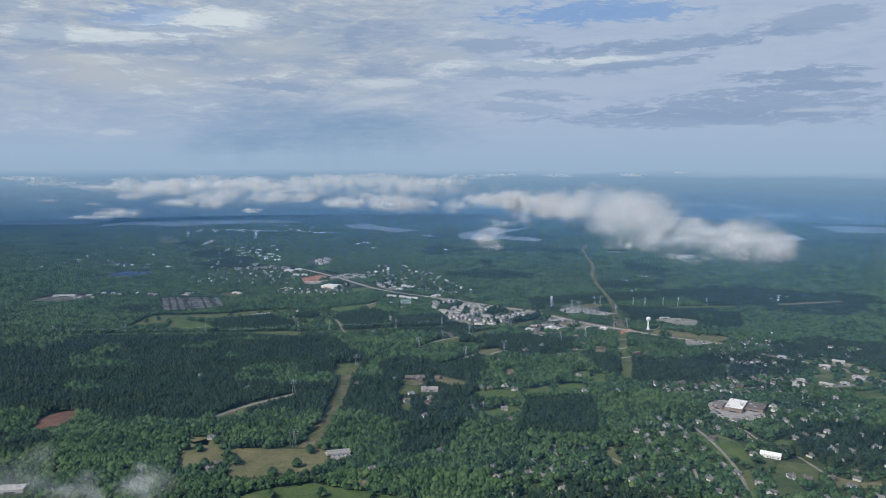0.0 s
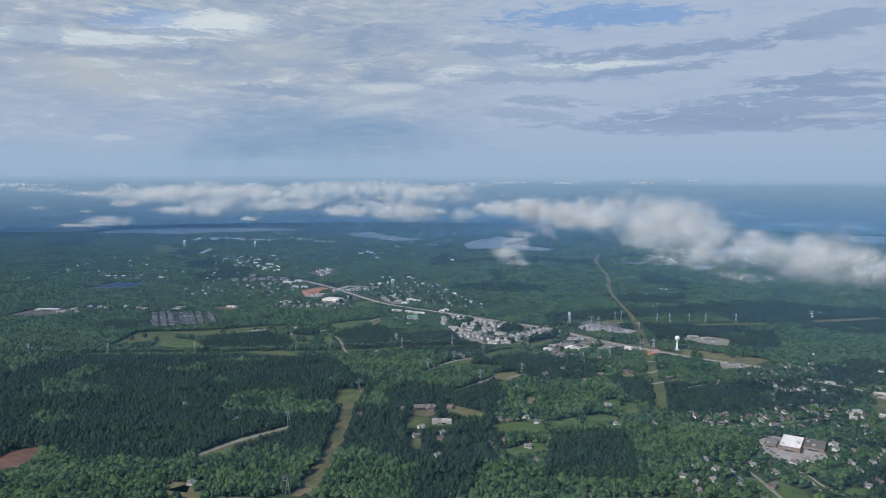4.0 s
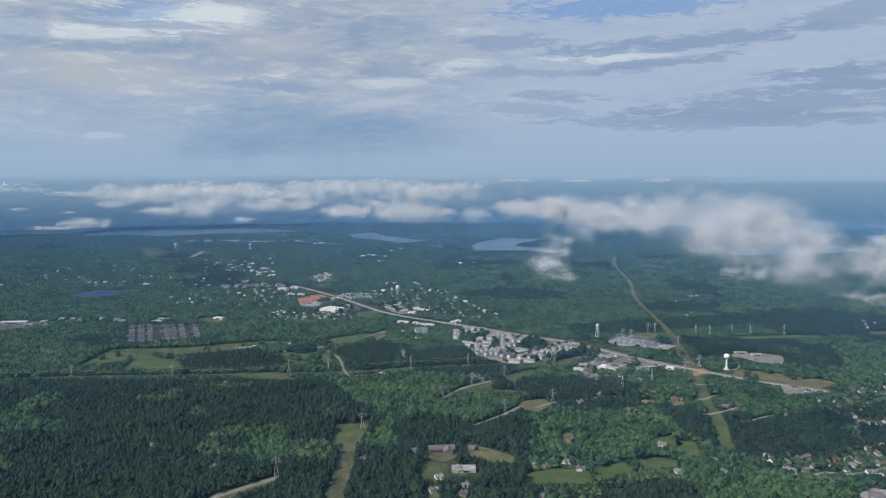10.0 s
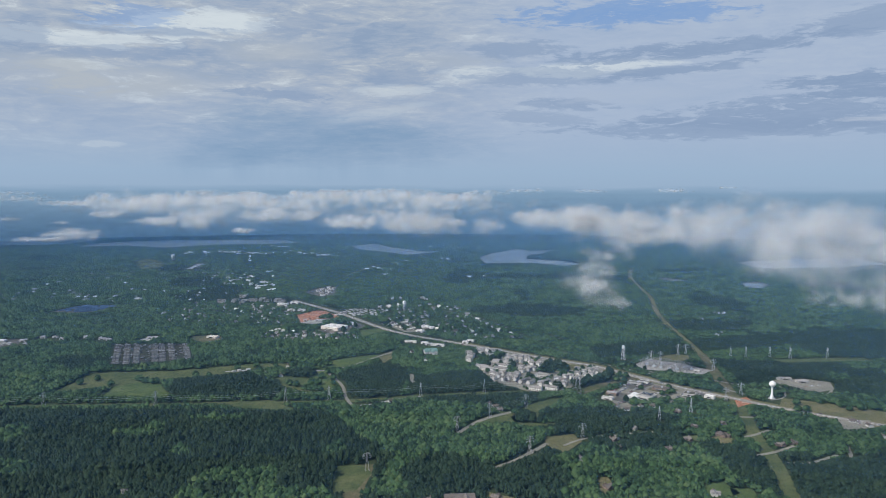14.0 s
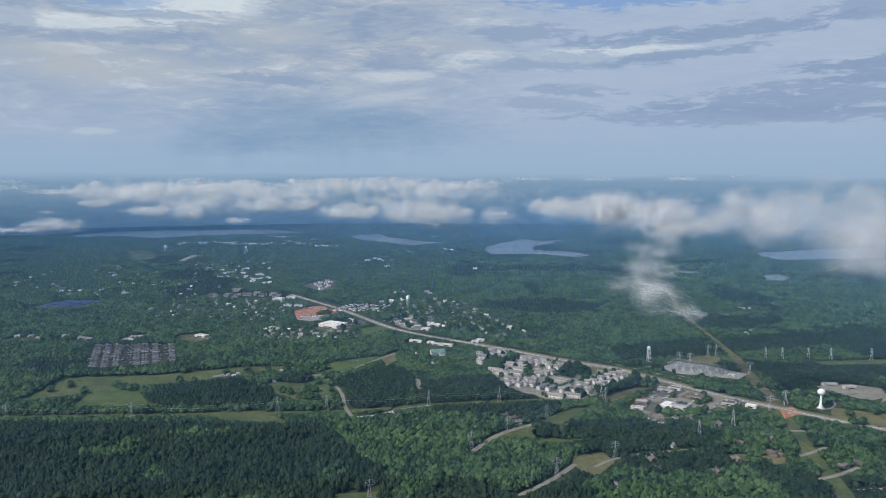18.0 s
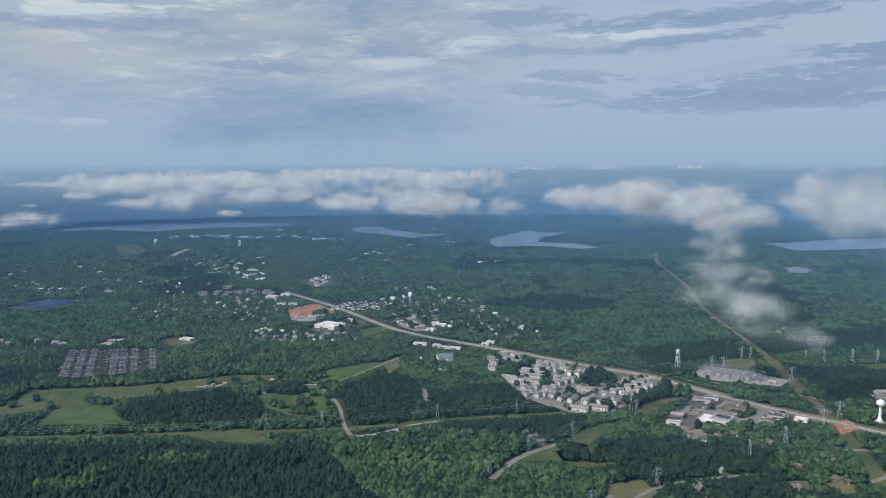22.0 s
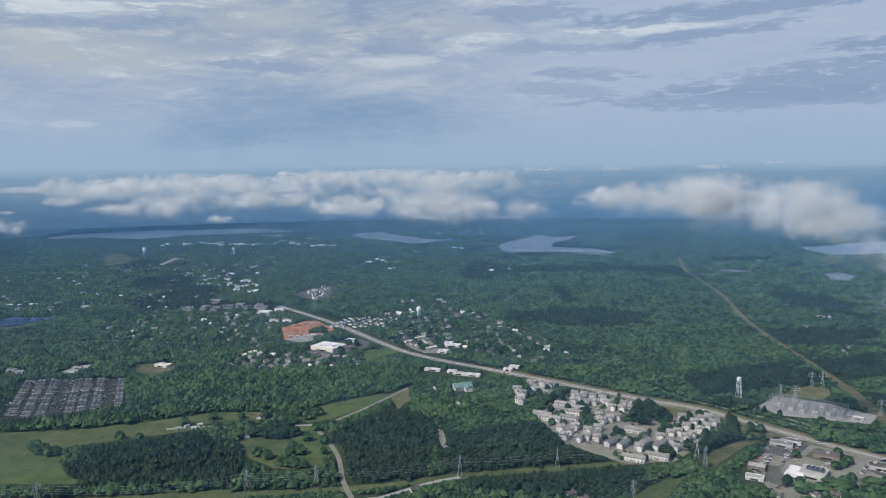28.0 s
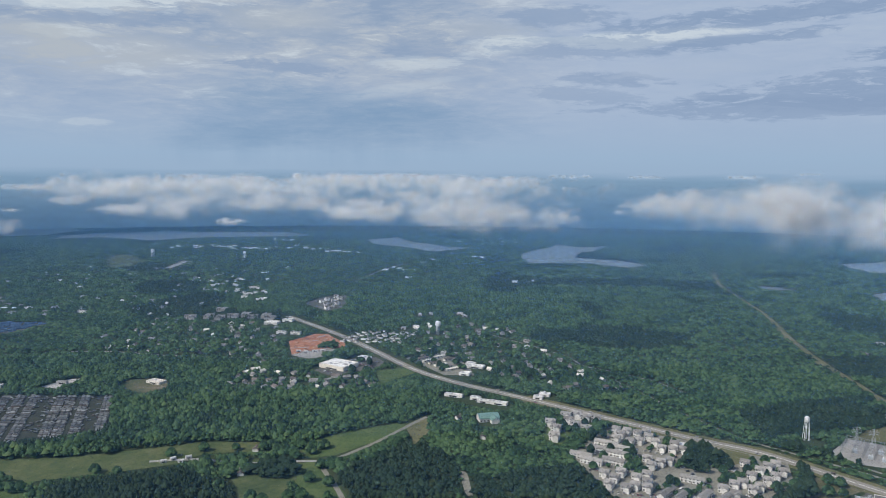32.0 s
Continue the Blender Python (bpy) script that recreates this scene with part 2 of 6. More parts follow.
def sky_material():
    """The far sky and the blue distance under it. UV: azimuth and elevation in degrees, over 10."""
    g = Graph("far_sky")
    uv = g.node("TexCoord").outputs["UV"]
    warp = g.node("TexNoise", ("Vector", g.node("Mapping", ("Vector", uv), ("Scale", (0.8, 2.5, 1.0))).outputs[0]), ("Scale", 1.5), ("Detail", 4.0), ("Roughness", 0.6))
    shift = g.node("VectorMath", op="SUBTRACT")
    g.links.new(warp.outputs["Color"], shift.inputs[0])
    shift.inputs[1].default_value = (0.5, 0.5, 0.5)
    small = g.node("VectorMath", op="MULTIPLY")
    g.links.new(shift.outputs[0], small.inputs[0])
    small.inputs[1].default_value = (0.32, 0.09, 0.0)
    bent = g.node("VectorMath", op="ADD")
    g.links.new(uv, bent.inputs[0])
    g.links.new(small.outputs[0], bent.inputs[1])
    s = g.node("SeparateXYZ", ("Vector", uv))
    w = g.node("SeparateXYZ", ("Vector", bent.outputs[0]))
    el, wx, wy = s.outputs["Y"], w.outputs["X"], w.outputs["Y"]

    # a thin high layer: fine fibres drawn out along the wind
    v1 = g.node("Mapping", ("Vector", bent.outputs[0]), ("Scale", (0.9, 4.0, 1.0)), ("Location", (0.7, 0.3, 0)), ("Rotation", (0, 0, radians(4)))).outputs[0]
    n1 = g.noise(v1, 1.2, 7.0, 0.58, 0.4)
    v2 = g.node("Mapping", ("Vector", bent.outputs[0]), ("Scale", (2.2, 9.0, 1.0)), ("Location", (3.1, 1.7, 0))).outputs[0]
    n2 = g.noise(v2, 1.6, 8.0, 0.62, 0.5)
    v3 = g.node("Mapping", ("Vector", bent.outputs[0]), ("Scale", (4.0, 22.0, 1.0)), ("Location", (1.3, 4.4, 0)), ("Rotation", (0, 0, radians(-5)))).outputs[0]
    n3 = g.noise(v3, 1.6, 8.0, 0.66, 0.5)
    t = g.math("ADD", g.math("ADD", g.math("MULTIPLY", n1, 0.42), g.math("MULTIPLY", n2, 0.34)), g.math("MULTIPLY", n3, 0.24))
    t = g.math("ADD", g.math("MULTIPLY", g.math("SUBTRACT", t, 0.5), 1.45), 0.515)
    inner = g.grey(g.math("ADD", n2, n3), 0.8, 1.15, 0.75, 1.05)
    tatter = g.math("ADD", g.math("MULTIPLY", g.math("SUBTRACT", n2, 0.5), 4.0), g.math("MULTIPLY", g.math("SUBTRACT", n3, 0.5), 3.4))

    def streak(az, up, half_az, half_up, lean=0.0, rag=1.0, soft=0.55):
        """A lens of cloud round an azimuth and elevation (degrees), with a tattered outline."""
        dx = g.math("DIVIDE", g.math("SUBTRACT", wx, az / 10), 1.15 * half_az / 10)
        dy = g.math("DIVIDE", g.math("SUBTRACT", g.math("SUBTRACT", wy, up / 10), g.math("MULTIPLY", g.math("SUBTRACT", wx, az / 10), lean)), 1.3 * half_up / 10)
        q = g.math("ADD", g.math("ADD", g.math("MULTIPLY", dx, dx), g.math("MULTIPLY", dy, dy)), g.math("MULTIPLY", tatter, rag))
        return g.node("MapRange", ("Value", q), ("From Min", 1.0), ("From Max", 1.0 - soft), interp="SMOOTHSTEP").outputs[0]

    # one half a dappled sheet, the other smooth lavender grey
    side = g.grey(wx, -0.3, 0.9)
    base = g.ramp(g.grey(el, -0.05, 1.45), (0.0, (0.325, 0.42, 0.56)), (0.10, (0.345, 0.445, 0.59)), (0.28, (0.37, 0.45, 0.60)), (0.55, (0.42, 0.475, 0.61)), (1.0, (0.37, 0.44, 0.60)))
    left = g.ramp(t, (0.36, (0.285, 0.355, 0.49)), (0.45, (0.335, 0.395, 0.515)), (0.52, (0.385, 0.43, 0.53)), (0.59, (0.45, 0.48, 0.55)), (0.68, (0.60, 0.625, 0.67)))
    right = g.ramp(t, (0.30, (0.355, 0.43, 0.575)), (0.50, (0.40, 0.462, 0.60)), (0.70, (0.44, 0.495, 0.615)))
    c = g.mix(side, left, right)
    c = g.mix(g.grey(el, 0.85, 0.10), c, base)
    grey_, belt_, white_, warm_, pale_, open_ = (0.26, 0.335, 0.485), (0.205, 0.315, 0.475), (0.66, 0.685, 0.72), (0.47, 0.485, 0.525), (0.46, 0.505, 0.615), (0.21, 0.34, 0.60)
    for az, up, ha, hu, lean, col, k in (
            (-18.9, 11.36, 5.1, 0.66, 0.079, white_, 0.95), (-16.3, 12.05, 2.5, 0.48, 0.013, white_, 0.8), (-26.6, 10.0, 5.4, 0.42, 0.002, white_, 0.85), (-26.2, 10.35, 1.5, 0.18, 0.086, white_, 0.5), (-26.0, 8.09, 1.8, 0.26, -0.044, white_, 0.7),
            (-27.1, 7.6, 4.2, 1.14, -0.073, warm_, 0.8), (-22.7, 7.07, 6.6, 0.96, 0.082, warm_, 0.55), (-13.0, 9.7, 3.9, 0.88, 0.013, warm_, 0.5), (-3.9, 7.14, 2.5, 0.39, 0.012, white_, 0.5), (1.6, 8.4, 2.5, 0.44, 0.087, white_, 0.55),
            (-5.5, 5.39, 3.6, 0.26, 0.164, white_, 0.25), (0.9, 9.36, 3.6, 0.61, -0.027, warm_, 0.4), (-25.1, 2.83, 1.1, 0.18, 0.023, white_, 0.3), (11.7, 8.78, 5.2, 0.39, 0.036, white_, 0.75), (5.2, 8.63, 3.9, 0.13, -0.019, white_, 0.5),
            (-29.6, 9.99, 1.6, 0.61, 0.036, grey_, 0.6), (-24.0, 9.14, 5.1, 0.35, 0.062, grey_, 0.5), (-20.5, 10.83, 5.4, 0.22, 0.04, grey_, 0.7), (-11.6, 11.94, 2.6, 0.61, 0.044, grey_, 0.35), (-12.8, 6.75, 3.7, 0.26, -0.058, grey_, 0.6),
            (-3.7, 8.47, 2.7, 0.61, 0.053, grey_, 0.4), (18.1, 9.84, 9.1, 0.39, 0.048, grey_, 0.95), (29.4, 10.87, 3.7, 0.7, 0.109, grey_, 0.7), (5.6, 10.17, 3.4, 0.44, 0.013, grey_, 0.7), (8.7, 8.23, 6.9, 0.44, 0.006, grey_, 0.6),
            (17.2, 8.44, 5.0, 0.26, 0.073, grey_, 0.85), (28.4, 7.14, 4.1, 0.39, 0.029, grey_, 1.0), (29.8, 6.26, 3.5, 0.26, 0.014, grey_, 1.0), (25.0, 5.01, 8.4, 0.75, 0.004, grey_, 0.85), (21.7, 4.09, 11.7, 0.44, -0.005, grey_, 0.75),
            (9.7, 6.21, 3.4, 0.31, -0.051, grey_, 0.7), (7.5, 5.09, 3.4, 0.44, -0.071, grey_, 0.5), (15.9, 4.93, 1.9, 0.18, -0.095, grey_, 0.6), (30.4, 4.56, 3.0, 0.22, 0.022, pale_, 0.8), (13.4, 6.73, 5.2, 0.61, 0.019, pale_, 0.4),
            (31.8, 6.7, 1.5, 0.18, -0.06, pale_, 0.5), (13.4, 12.61, 7.5, 0.61, -0.011, open_, 0.9), (-22.9, 11.81, 2.9, 0.53, 0.071, open_, 0.6), (-8.3, 3.4, 10.5, 1.49, -0.007, belt_, 0.85), (-5.9, 3.84, 4.1, 0.7, 0.011, belt_, 0.65),
            (-15.7, 2.17, 4.7, 0.79, 0.035, belt_, 0.7), (-13.7, 5.12, 4.5, 0.96, -0.024, belt_, 0.55)):
        if col is belt_:
            m = streak(az, up, ha * 1.2, hu * 1.3, lean, 0.14, 1.6)
        elif col is warm_ or col is pale_:
            m = streak(az, up, ha, hu, lean, 0.8, 1.4)
        else:
            m = g.math("MULTIPLY", streak(az, up, ha * 1.15, hu * 1.35, lean, 0.75, 0.75), inner)
        c = g.mix(g.math("MULTIPLY", m, k), c, col)
    # rain hanging out of the belt in soft upright veils
    veil = g.noise(g.node("Mapping", ("Vector", uv), ("Scale", (3.0, 0.35, 1.0)), ("Rotation", (0, 0, radians(6)))).outputs[0], 1.5, 4.0, 0.5)
    c = g.mix(g.math("MULTIPLY", streak(-11.0, 1.8, 13.0, 1.7, 0.0, 0.0, 1.0), g.grey(veil, 0.36, 0.62, 0.0, 0.22)), c, belt_)
    # wooded land below the horizon, its blue distance haze painted into the glowing colour
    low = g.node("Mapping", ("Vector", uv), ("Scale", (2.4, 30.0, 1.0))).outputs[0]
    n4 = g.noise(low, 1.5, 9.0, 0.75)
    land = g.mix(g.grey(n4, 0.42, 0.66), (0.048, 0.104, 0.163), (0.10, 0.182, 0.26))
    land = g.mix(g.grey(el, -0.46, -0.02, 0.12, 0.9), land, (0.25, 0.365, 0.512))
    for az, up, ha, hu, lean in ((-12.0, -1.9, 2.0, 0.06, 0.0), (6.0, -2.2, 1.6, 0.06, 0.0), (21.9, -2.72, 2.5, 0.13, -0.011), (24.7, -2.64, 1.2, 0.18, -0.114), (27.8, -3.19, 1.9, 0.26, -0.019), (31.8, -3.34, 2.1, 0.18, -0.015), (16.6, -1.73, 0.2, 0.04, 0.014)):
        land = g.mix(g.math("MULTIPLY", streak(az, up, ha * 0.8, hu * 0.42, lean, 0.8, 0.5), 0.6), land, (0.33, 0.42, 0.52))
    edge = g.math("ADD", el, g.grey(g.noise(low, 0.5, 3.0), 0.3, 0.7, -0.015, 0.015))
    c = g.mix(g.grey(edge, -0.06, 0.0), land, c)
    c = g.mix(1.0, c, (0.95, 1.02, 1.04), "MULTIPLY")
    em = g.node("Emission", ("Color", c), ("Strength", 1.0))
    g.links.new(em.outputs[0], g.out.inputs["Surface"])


sky_material()


# ---- building blocks ----
def mesh_from(name, verts, faces, smooth=False):
    me = bpy.data.meshes.new(name)
    me.from_pydata([tuple(v) for v in verts], [], [tuple(f) for f in faces])
    me.update()
    return me


def fast_mesh(name, verts, tris):
    """A large triangle mesh out of numpy arrays."""
    me = bpy.data.meshes.new(name)
    n, m = len(verts), len(tris)
    me.vertices.add(n)
    me.vertices.foreach_set("co", np.asarray(verts, np.float32).ravel())
    me.loops.add(3 * m)
    me.loops.foreach_set("vertex_index", np.asarray(tris, np.int32).ravel())
    me.polygons.add(m)
    me.polygons.foreach_set("loop_start", np.arange(0, 3 * m, 3, dtype=np.int32))
    me.update(calc_edges=True)
    return me


def part(name, data, material, parent=None, label=""):
    """Links a mesh (or a bmesh) as one object, under a thing or a part."""
    if isinstance(data, bmesh.types.BMesh):
        me = bpy.data.meshes.new(name)
        data.to_mesh(me)
        data.free()
    else:
        me = data
    if material and not me.materials:
        me.materials.append(MATS[material])
    ob = new(name, me)
    ob.parent = parent
    if label:
        ob["label"] = label
    return ob


def thing(name, label, category, group="", kind="", m=None):
    ob = new(name)
    ob.empty_display_size = 1.0
    if m is not None:
        ob.matrix_basis = m
    return tagged(ob, label, category, group, kind)


def box(bm, x0, y0, z0, x1, y1, z1):
    v = [bm.verts.new(p) for p in ((x0, y0, z0), (x1, y0, z0), (x1, y1, z0), (x0, y1, z0), (x0, y0, z1), (x1, y0, z1), (x1, y1, z1), (x0, y1, z1))]
    for f in ((0, 3, 2, 1), (4, 5, 6, 7), (0, 1, 5, 4), (1, 2, 6, 5), (2, 3, 7, 6), (3, 0, 4, 7)):
        bm.faces.new([v[i] for i in f])


def boxes(*lims):
    bm = bmesh.new()
    for lim in lims:
        box(bm, *lim)
    return bm


def slab(name, poly, z, material, label, category, thick=0.25, kind="structure"):
    """A flat piece of ground (field, lot, yard) with a low edge."""
    n = len(poly)
    area = sum(poly[i][0] * poly[(i + 1) % n][1] - poly[(i + 1) % n][0] * poly[i][1] for i in range(n))
    if area < 0:
        poly = poly[::-1]
    bm = bmesh.new()
    top = [bm.verts.new((x, y, z)) for x, y in poly]
    low = [bm.verts.new((x, y, z - thick)) for x, y in poly]
    bm.faces.new(top)
    for i in range(n):
        j = (i + 1) % n
        bm.faces.new((low[i], low[j], top[j], top[i]))
    bmesh.ops.triangulate(bm, faces=[f for f in bm.faces if len(f.verts) > 4])
    return tagged(part(name, bm, material), label, category, "", kind)


def smooth_line(pts, step=25.0):
    """Points along a smooth curve through pts."""
    p = [Vector((*q, 0)) for q in pts]
    out = []
    for i in range(len(p) - 1):
        a, b, c, d = p[max(i - 1, 0)], p[i], p[i + 1], p[min(i + 2, len(p) - 1)]
        n = max(1, int((c - b).length / step))
        for k in range(n):
            t = k / n
            out.append(0.5 * (2 * b + (c - a) * t + (2 * a - 5 * b + 4 * c - d) * t * t + (3 * b - a - 3 * c + d) * t ** 3))
    out.append(p[-1])
    return [(q.x, q.y) for q in out]


def ribbon_mesh(name, line, w0, w1, z, thick=0.2):
    """A strip between the offsets w0 and w1 (metres to the right of the line)."""
    bm = bmesh.new()
    rows = []
    for i, (x, y) in enumerate(line):
        a, b = line[max(i - 1, 0)], line[min(i + 1, len(line) - 1)]
        d = Vector((b[0] - a[0], b[1] - a[1]))
        d.normalize()
        nx, ny = d.y, -d.x
        rows.append([bm.verts.new((x + nx * w, y + ny * w, h)) for w, h in ((w0, z - thick), (w0, z), (w1, z), (w1, z - thick))])
    for r, s in zip(rows, rows[1:]):
        for k in range(3):
            bm.faces.new((r[k], r[k + 1], s[k + 1], s[k]))
    bmesh.ops.recalc_face_normals(bm, faces=bm.faces)
    return bm


def inside(poly, x, y):
    """Which of the points x, y (arrays) lie in the polygon."""
    res = np.zeros(len(x), bool)
    n = len(poly)
    for i in range(n):
        (x0, y0), (x1, y1) = poly[i], poly[(i + 1) % n]
        if y0 != y1:
            res ^= ((y0 > y) != (y1 > y)) & (x < (x1 - x0) * (y - y0) / (y1 - y0) + x0)
    return res


def near_line(line, x, y, half):
    res = np.zeros(len(x), bool)
    for (x0, y0), (x1, y1) in zip(line, line[1:]):
        dx, dy = x1 - x0, y1 - y0
        t = np.clip(((x - x0) * dx + (y - y0) * dy) / (dx * dx + dy * dy + 1e-9), 0, 1)
        res |= (x - x0 - t * dx) ** 2 + (y - y0 - t * dy) ** 2 < half * half
    return res


RNG = np.random.default_rng(7)
GRID = RNG.random((64, 64, 64)).astype(np.float32)


def lattice(x, y, z=0.0):
    """Smooth value noise, 0 to 1, over arrays (period 64)."""
    x, y, z = np.broadcast_arrays(np.asarray(x, float), np.asarray(y, float), np.asarray(z, float))
    ix, iy, iz = np.floor(x).astype(int), np.floor(y).astype(int), np.floor(z).astype(int)
    fx, fy, fz = x - ix, y - iy, z - iz
    fx, fy, fz = (f * f * (3 - 2 * f) for f in (fx, fy, fz))
    out = 0
    for a in (0, 1):
        for b in (0, 1):
            for c in (0, 1):
                w = (fx if a else 1 - fx) * (fy if b else 1 - fy) * (fz if c else 1 - fz)
                out = out + w * GRID[(ix + a) % 64, (iy + b) % 64, (iz + c) % 64]
    return out


CLEAR, THIN = [], []        # polygons without woods; polygons with scattered trees
LINES = []                  # (line, half width) kept free of trees
SPOTS = []                  # (x, y, radius) kept free of trees
FOOT = []                   # outlines of flat-roofed buildings

# ---- land, water, sky ----
def ground():
    bm = bmesh.new()
    xs = [-7000, -3000, 0, 3000, 7000]
    ys = [-4000, 0, 2500, 5000, 8000]
    v = [[bm.verts.new((x, y, 0)) for x in xs] for y in ys]
    for j in range(4):
        for i in range(4):
            bm.faces.new((v[j][i], v[j][i + 1], v[j + 1][i + 1], v[j + 1][i]))
    return tagged(part("ground", bm, "woodland_floor"), "dark green wooded lowland reaching to the horizon", "ground", "", "structure")


ground()
DOME = (-55.0, 470.0, 300.0)
DOME_R = 4500.0


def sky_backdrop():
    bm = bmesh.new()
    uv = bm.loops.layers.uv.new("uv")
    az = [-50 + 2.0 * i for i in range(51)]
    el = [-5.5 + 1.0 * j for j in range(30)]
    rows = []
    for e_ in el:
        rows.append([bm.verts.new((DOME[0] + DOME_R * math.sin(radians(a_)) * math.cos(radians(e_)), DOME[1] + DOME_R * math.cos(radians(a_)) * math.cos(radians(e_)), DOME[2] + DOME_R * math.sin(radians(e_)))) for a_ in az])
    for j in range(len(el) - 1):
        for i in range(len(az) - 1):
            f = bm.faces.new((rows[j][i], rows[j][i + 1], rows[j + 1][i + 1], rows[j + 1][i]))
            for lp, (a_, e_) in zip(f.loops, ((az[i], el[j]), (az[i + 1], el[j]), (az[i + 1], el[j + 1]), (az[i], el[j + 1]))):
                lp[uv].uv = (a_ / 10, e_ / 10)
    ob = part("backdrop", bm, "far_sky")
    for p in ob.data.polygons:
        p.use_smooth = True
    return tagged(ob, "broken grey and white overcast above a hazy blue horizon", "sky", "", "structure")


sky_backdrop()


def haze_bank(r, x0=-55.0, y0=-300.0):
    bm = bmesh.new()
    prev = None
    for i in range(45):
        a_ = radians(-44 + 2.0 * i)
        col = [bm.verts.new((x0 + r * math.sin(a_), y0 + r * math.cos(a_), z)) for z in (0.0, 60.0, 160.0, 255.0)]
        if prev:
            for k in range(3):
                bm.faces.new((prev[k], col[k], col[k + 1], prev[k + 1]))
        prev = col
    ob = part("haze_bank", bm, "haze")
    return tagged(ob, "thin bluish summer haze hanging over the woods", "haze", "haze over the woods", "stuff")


# see-through blue sheets added in arcs to build up the haze
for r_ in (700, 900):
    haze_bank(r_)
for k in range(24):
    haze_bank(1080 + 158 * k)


def shore(poly, wobble=25.0, step=60.0, seed=0):
    """A polygon with an uneven, inlet-cut outline."""
    out = []
    n = len(poly)
    for i in range(n):
        (x0, y0), (x1, y1) = poly[i], poly[(i + 1) % n]
        m = max(1, int(math.hypot(x1 - x0, y1 - y0) / step))
        for k in range(m):
            x, y = x0 + (x1 - x0) * k / m, y0 + (y1 - y0) * k / m
            dx, dy = (float(lattice(x / 110.0, y / 110.0, seed + s)) - 0.5 for s in (0.3, 9.3))
            out.append((x + 2 * wobble * dx, y + 2 * wobble * dy))
    return out


def lake(poly, label, wobble=30.0, seed=0):
    p = shore(poly, wobble, seed=seed)
    CLEAR.append(p)
    slab("water", p, 0.5, "lake_water", label, "lake")


lake([(-2900, 4700), (-2508, 4750), (-2099, 4560), (-1896, 4380), (-1911, 4155), (-2049, 4048), (-2500, 4020), (-2900, 4060)], "pale grey-blue lake with a wooded shoreline", 30, 1)
lake([(-1856, 4099), (-1752, 4260), (-1480, 4400), (-1200, 4420), (-929, 4430), (-793, 4254), (-1055, 4170), (-1245, 4063), (-1366, 3950), (-1642, 4050), (-1809, 3975)], "long narrow grey-blue lake between wooded points", 30, 8)
lake([(83, 3600), (195, 3777), (291, 4000), (350, 3843), (469, 3937), (327, 3629), (276, 3496), (413, 3424), (475, 3279), (407, 3230), (283, 3343), (110, 3320)], "branching grey-blue lake cove among woods", 24, 2)
lake([(-524, 4080), (-403, 4248), (-335, 4024), (-162, 3827), (-60, 3790), (-221, 3640), (-468, 3945)], "narrow pale lake arm below the far town", 28, 3)
lake([(1094, 3384), (1283, 3451), (1478, 3558), (1750, 3600), (1700, 3330), (1413, 3226), (1260, 3184), (1116, 3171)], "wide pale lake beyond the woods", 30, 4)
lake([(897, 2761), (964, 2799), (968, 2733), (912, 2665), (853, 2660)], "small grey pond in the woods", 10, 5)
lake([(654, 2885), (703, 2878), (736, 2830), (690, 2815), (649, 2845)], "thin pale pond in far woods", 8, 7)
lake([(2000, 3700), (2500, 3600), (2700, 3300), (2900, 3300), (2900, 4000), (2100, 4100)], "distant pale lake", 40, 6)


# ---- roads ----
def road(name, line, width, material, label, z=0.35, clear=6.0, lanes=0):
    base = thing(name, label, "road", kind="structure")
    part("carriageway", ribbon_mesh("carriageway", line, -width / 2, width / 2, z), material, base)
    if lanes:
        part("lane_line", ribbon_mesh("lane_line", line, -0.35, 0.35, z + 0.05, 0.04), "line_paint", base)
    LINES.append((line, width / 2 + clear))
    return base


HIGHWAY = smooth_line([(-457, 2389), (-318, 2214), (-220, 2064), (-172, 1994), (-112, 1934), (-28, 1871), (80, 1786), (148, 1732), (205, 1695), (238, 1656), (298, 1580), (350, 1524), (378, 1500), (407, 1471), (452, 1433), (540, 1372)], 20)
road("road", HIGHWAY, 14.0, "highway_concrete", "wide pale five-lane highway through the woods", 0.4, 9, 1)
VERGE = smooth_line([(-28, 1871), (80, 1786), (148, 1732), (205, 1695), (238, 1656), (298, 1580), (350, 1524), (378, 1500), (407, 1471), (452, 1433), (540, 1372)], 20)
tagged(part("verge", ribbon_mesh("verge", VERGE, -15.0, 14.0, 0.22, 0.15), "hayfield"), "dry tan verge along the highway", "verge", "", "structure")
LINES.append((VERGE, 14.0))
ROAD2 = smooth_line([(-60, 2250), (51, 2107), (77, 2032), (138, 1883), (163, 1815), (199, 1740), (228, 1705), (262, 1672)], 20)
road("road", ROAD2, 3.2, "lane_gravel", "narrow pale side road beside the highway", 0.36, 0.8)
ROAD3 = smooth_line([(-150, 1790), (-167, 1763), (-201, 1704), (-235, 1656), (-244, 1633), (-230, 1602), (-211, 1555), (-198, 1496), (-184, 1456)], 8)
road("road", ROAD3, 5, "lane_gravel", "curving pale farm road between meadows", 0.42, 4)
road("road", smooth_line([(-244, 1650), (-275, 1648), (-330, 1640), (-372, 1648), (-420, 1640)], 10), 5, "gravel", "pale farm track to a homestead", 0.38, 3)
road("road", smooth_line([(-184, 1456), (-161, 1459), (-117, 1489), (-87, 1502)], 10), 5, "gravel", "pale track along the cleared strip", 0.38, 3)

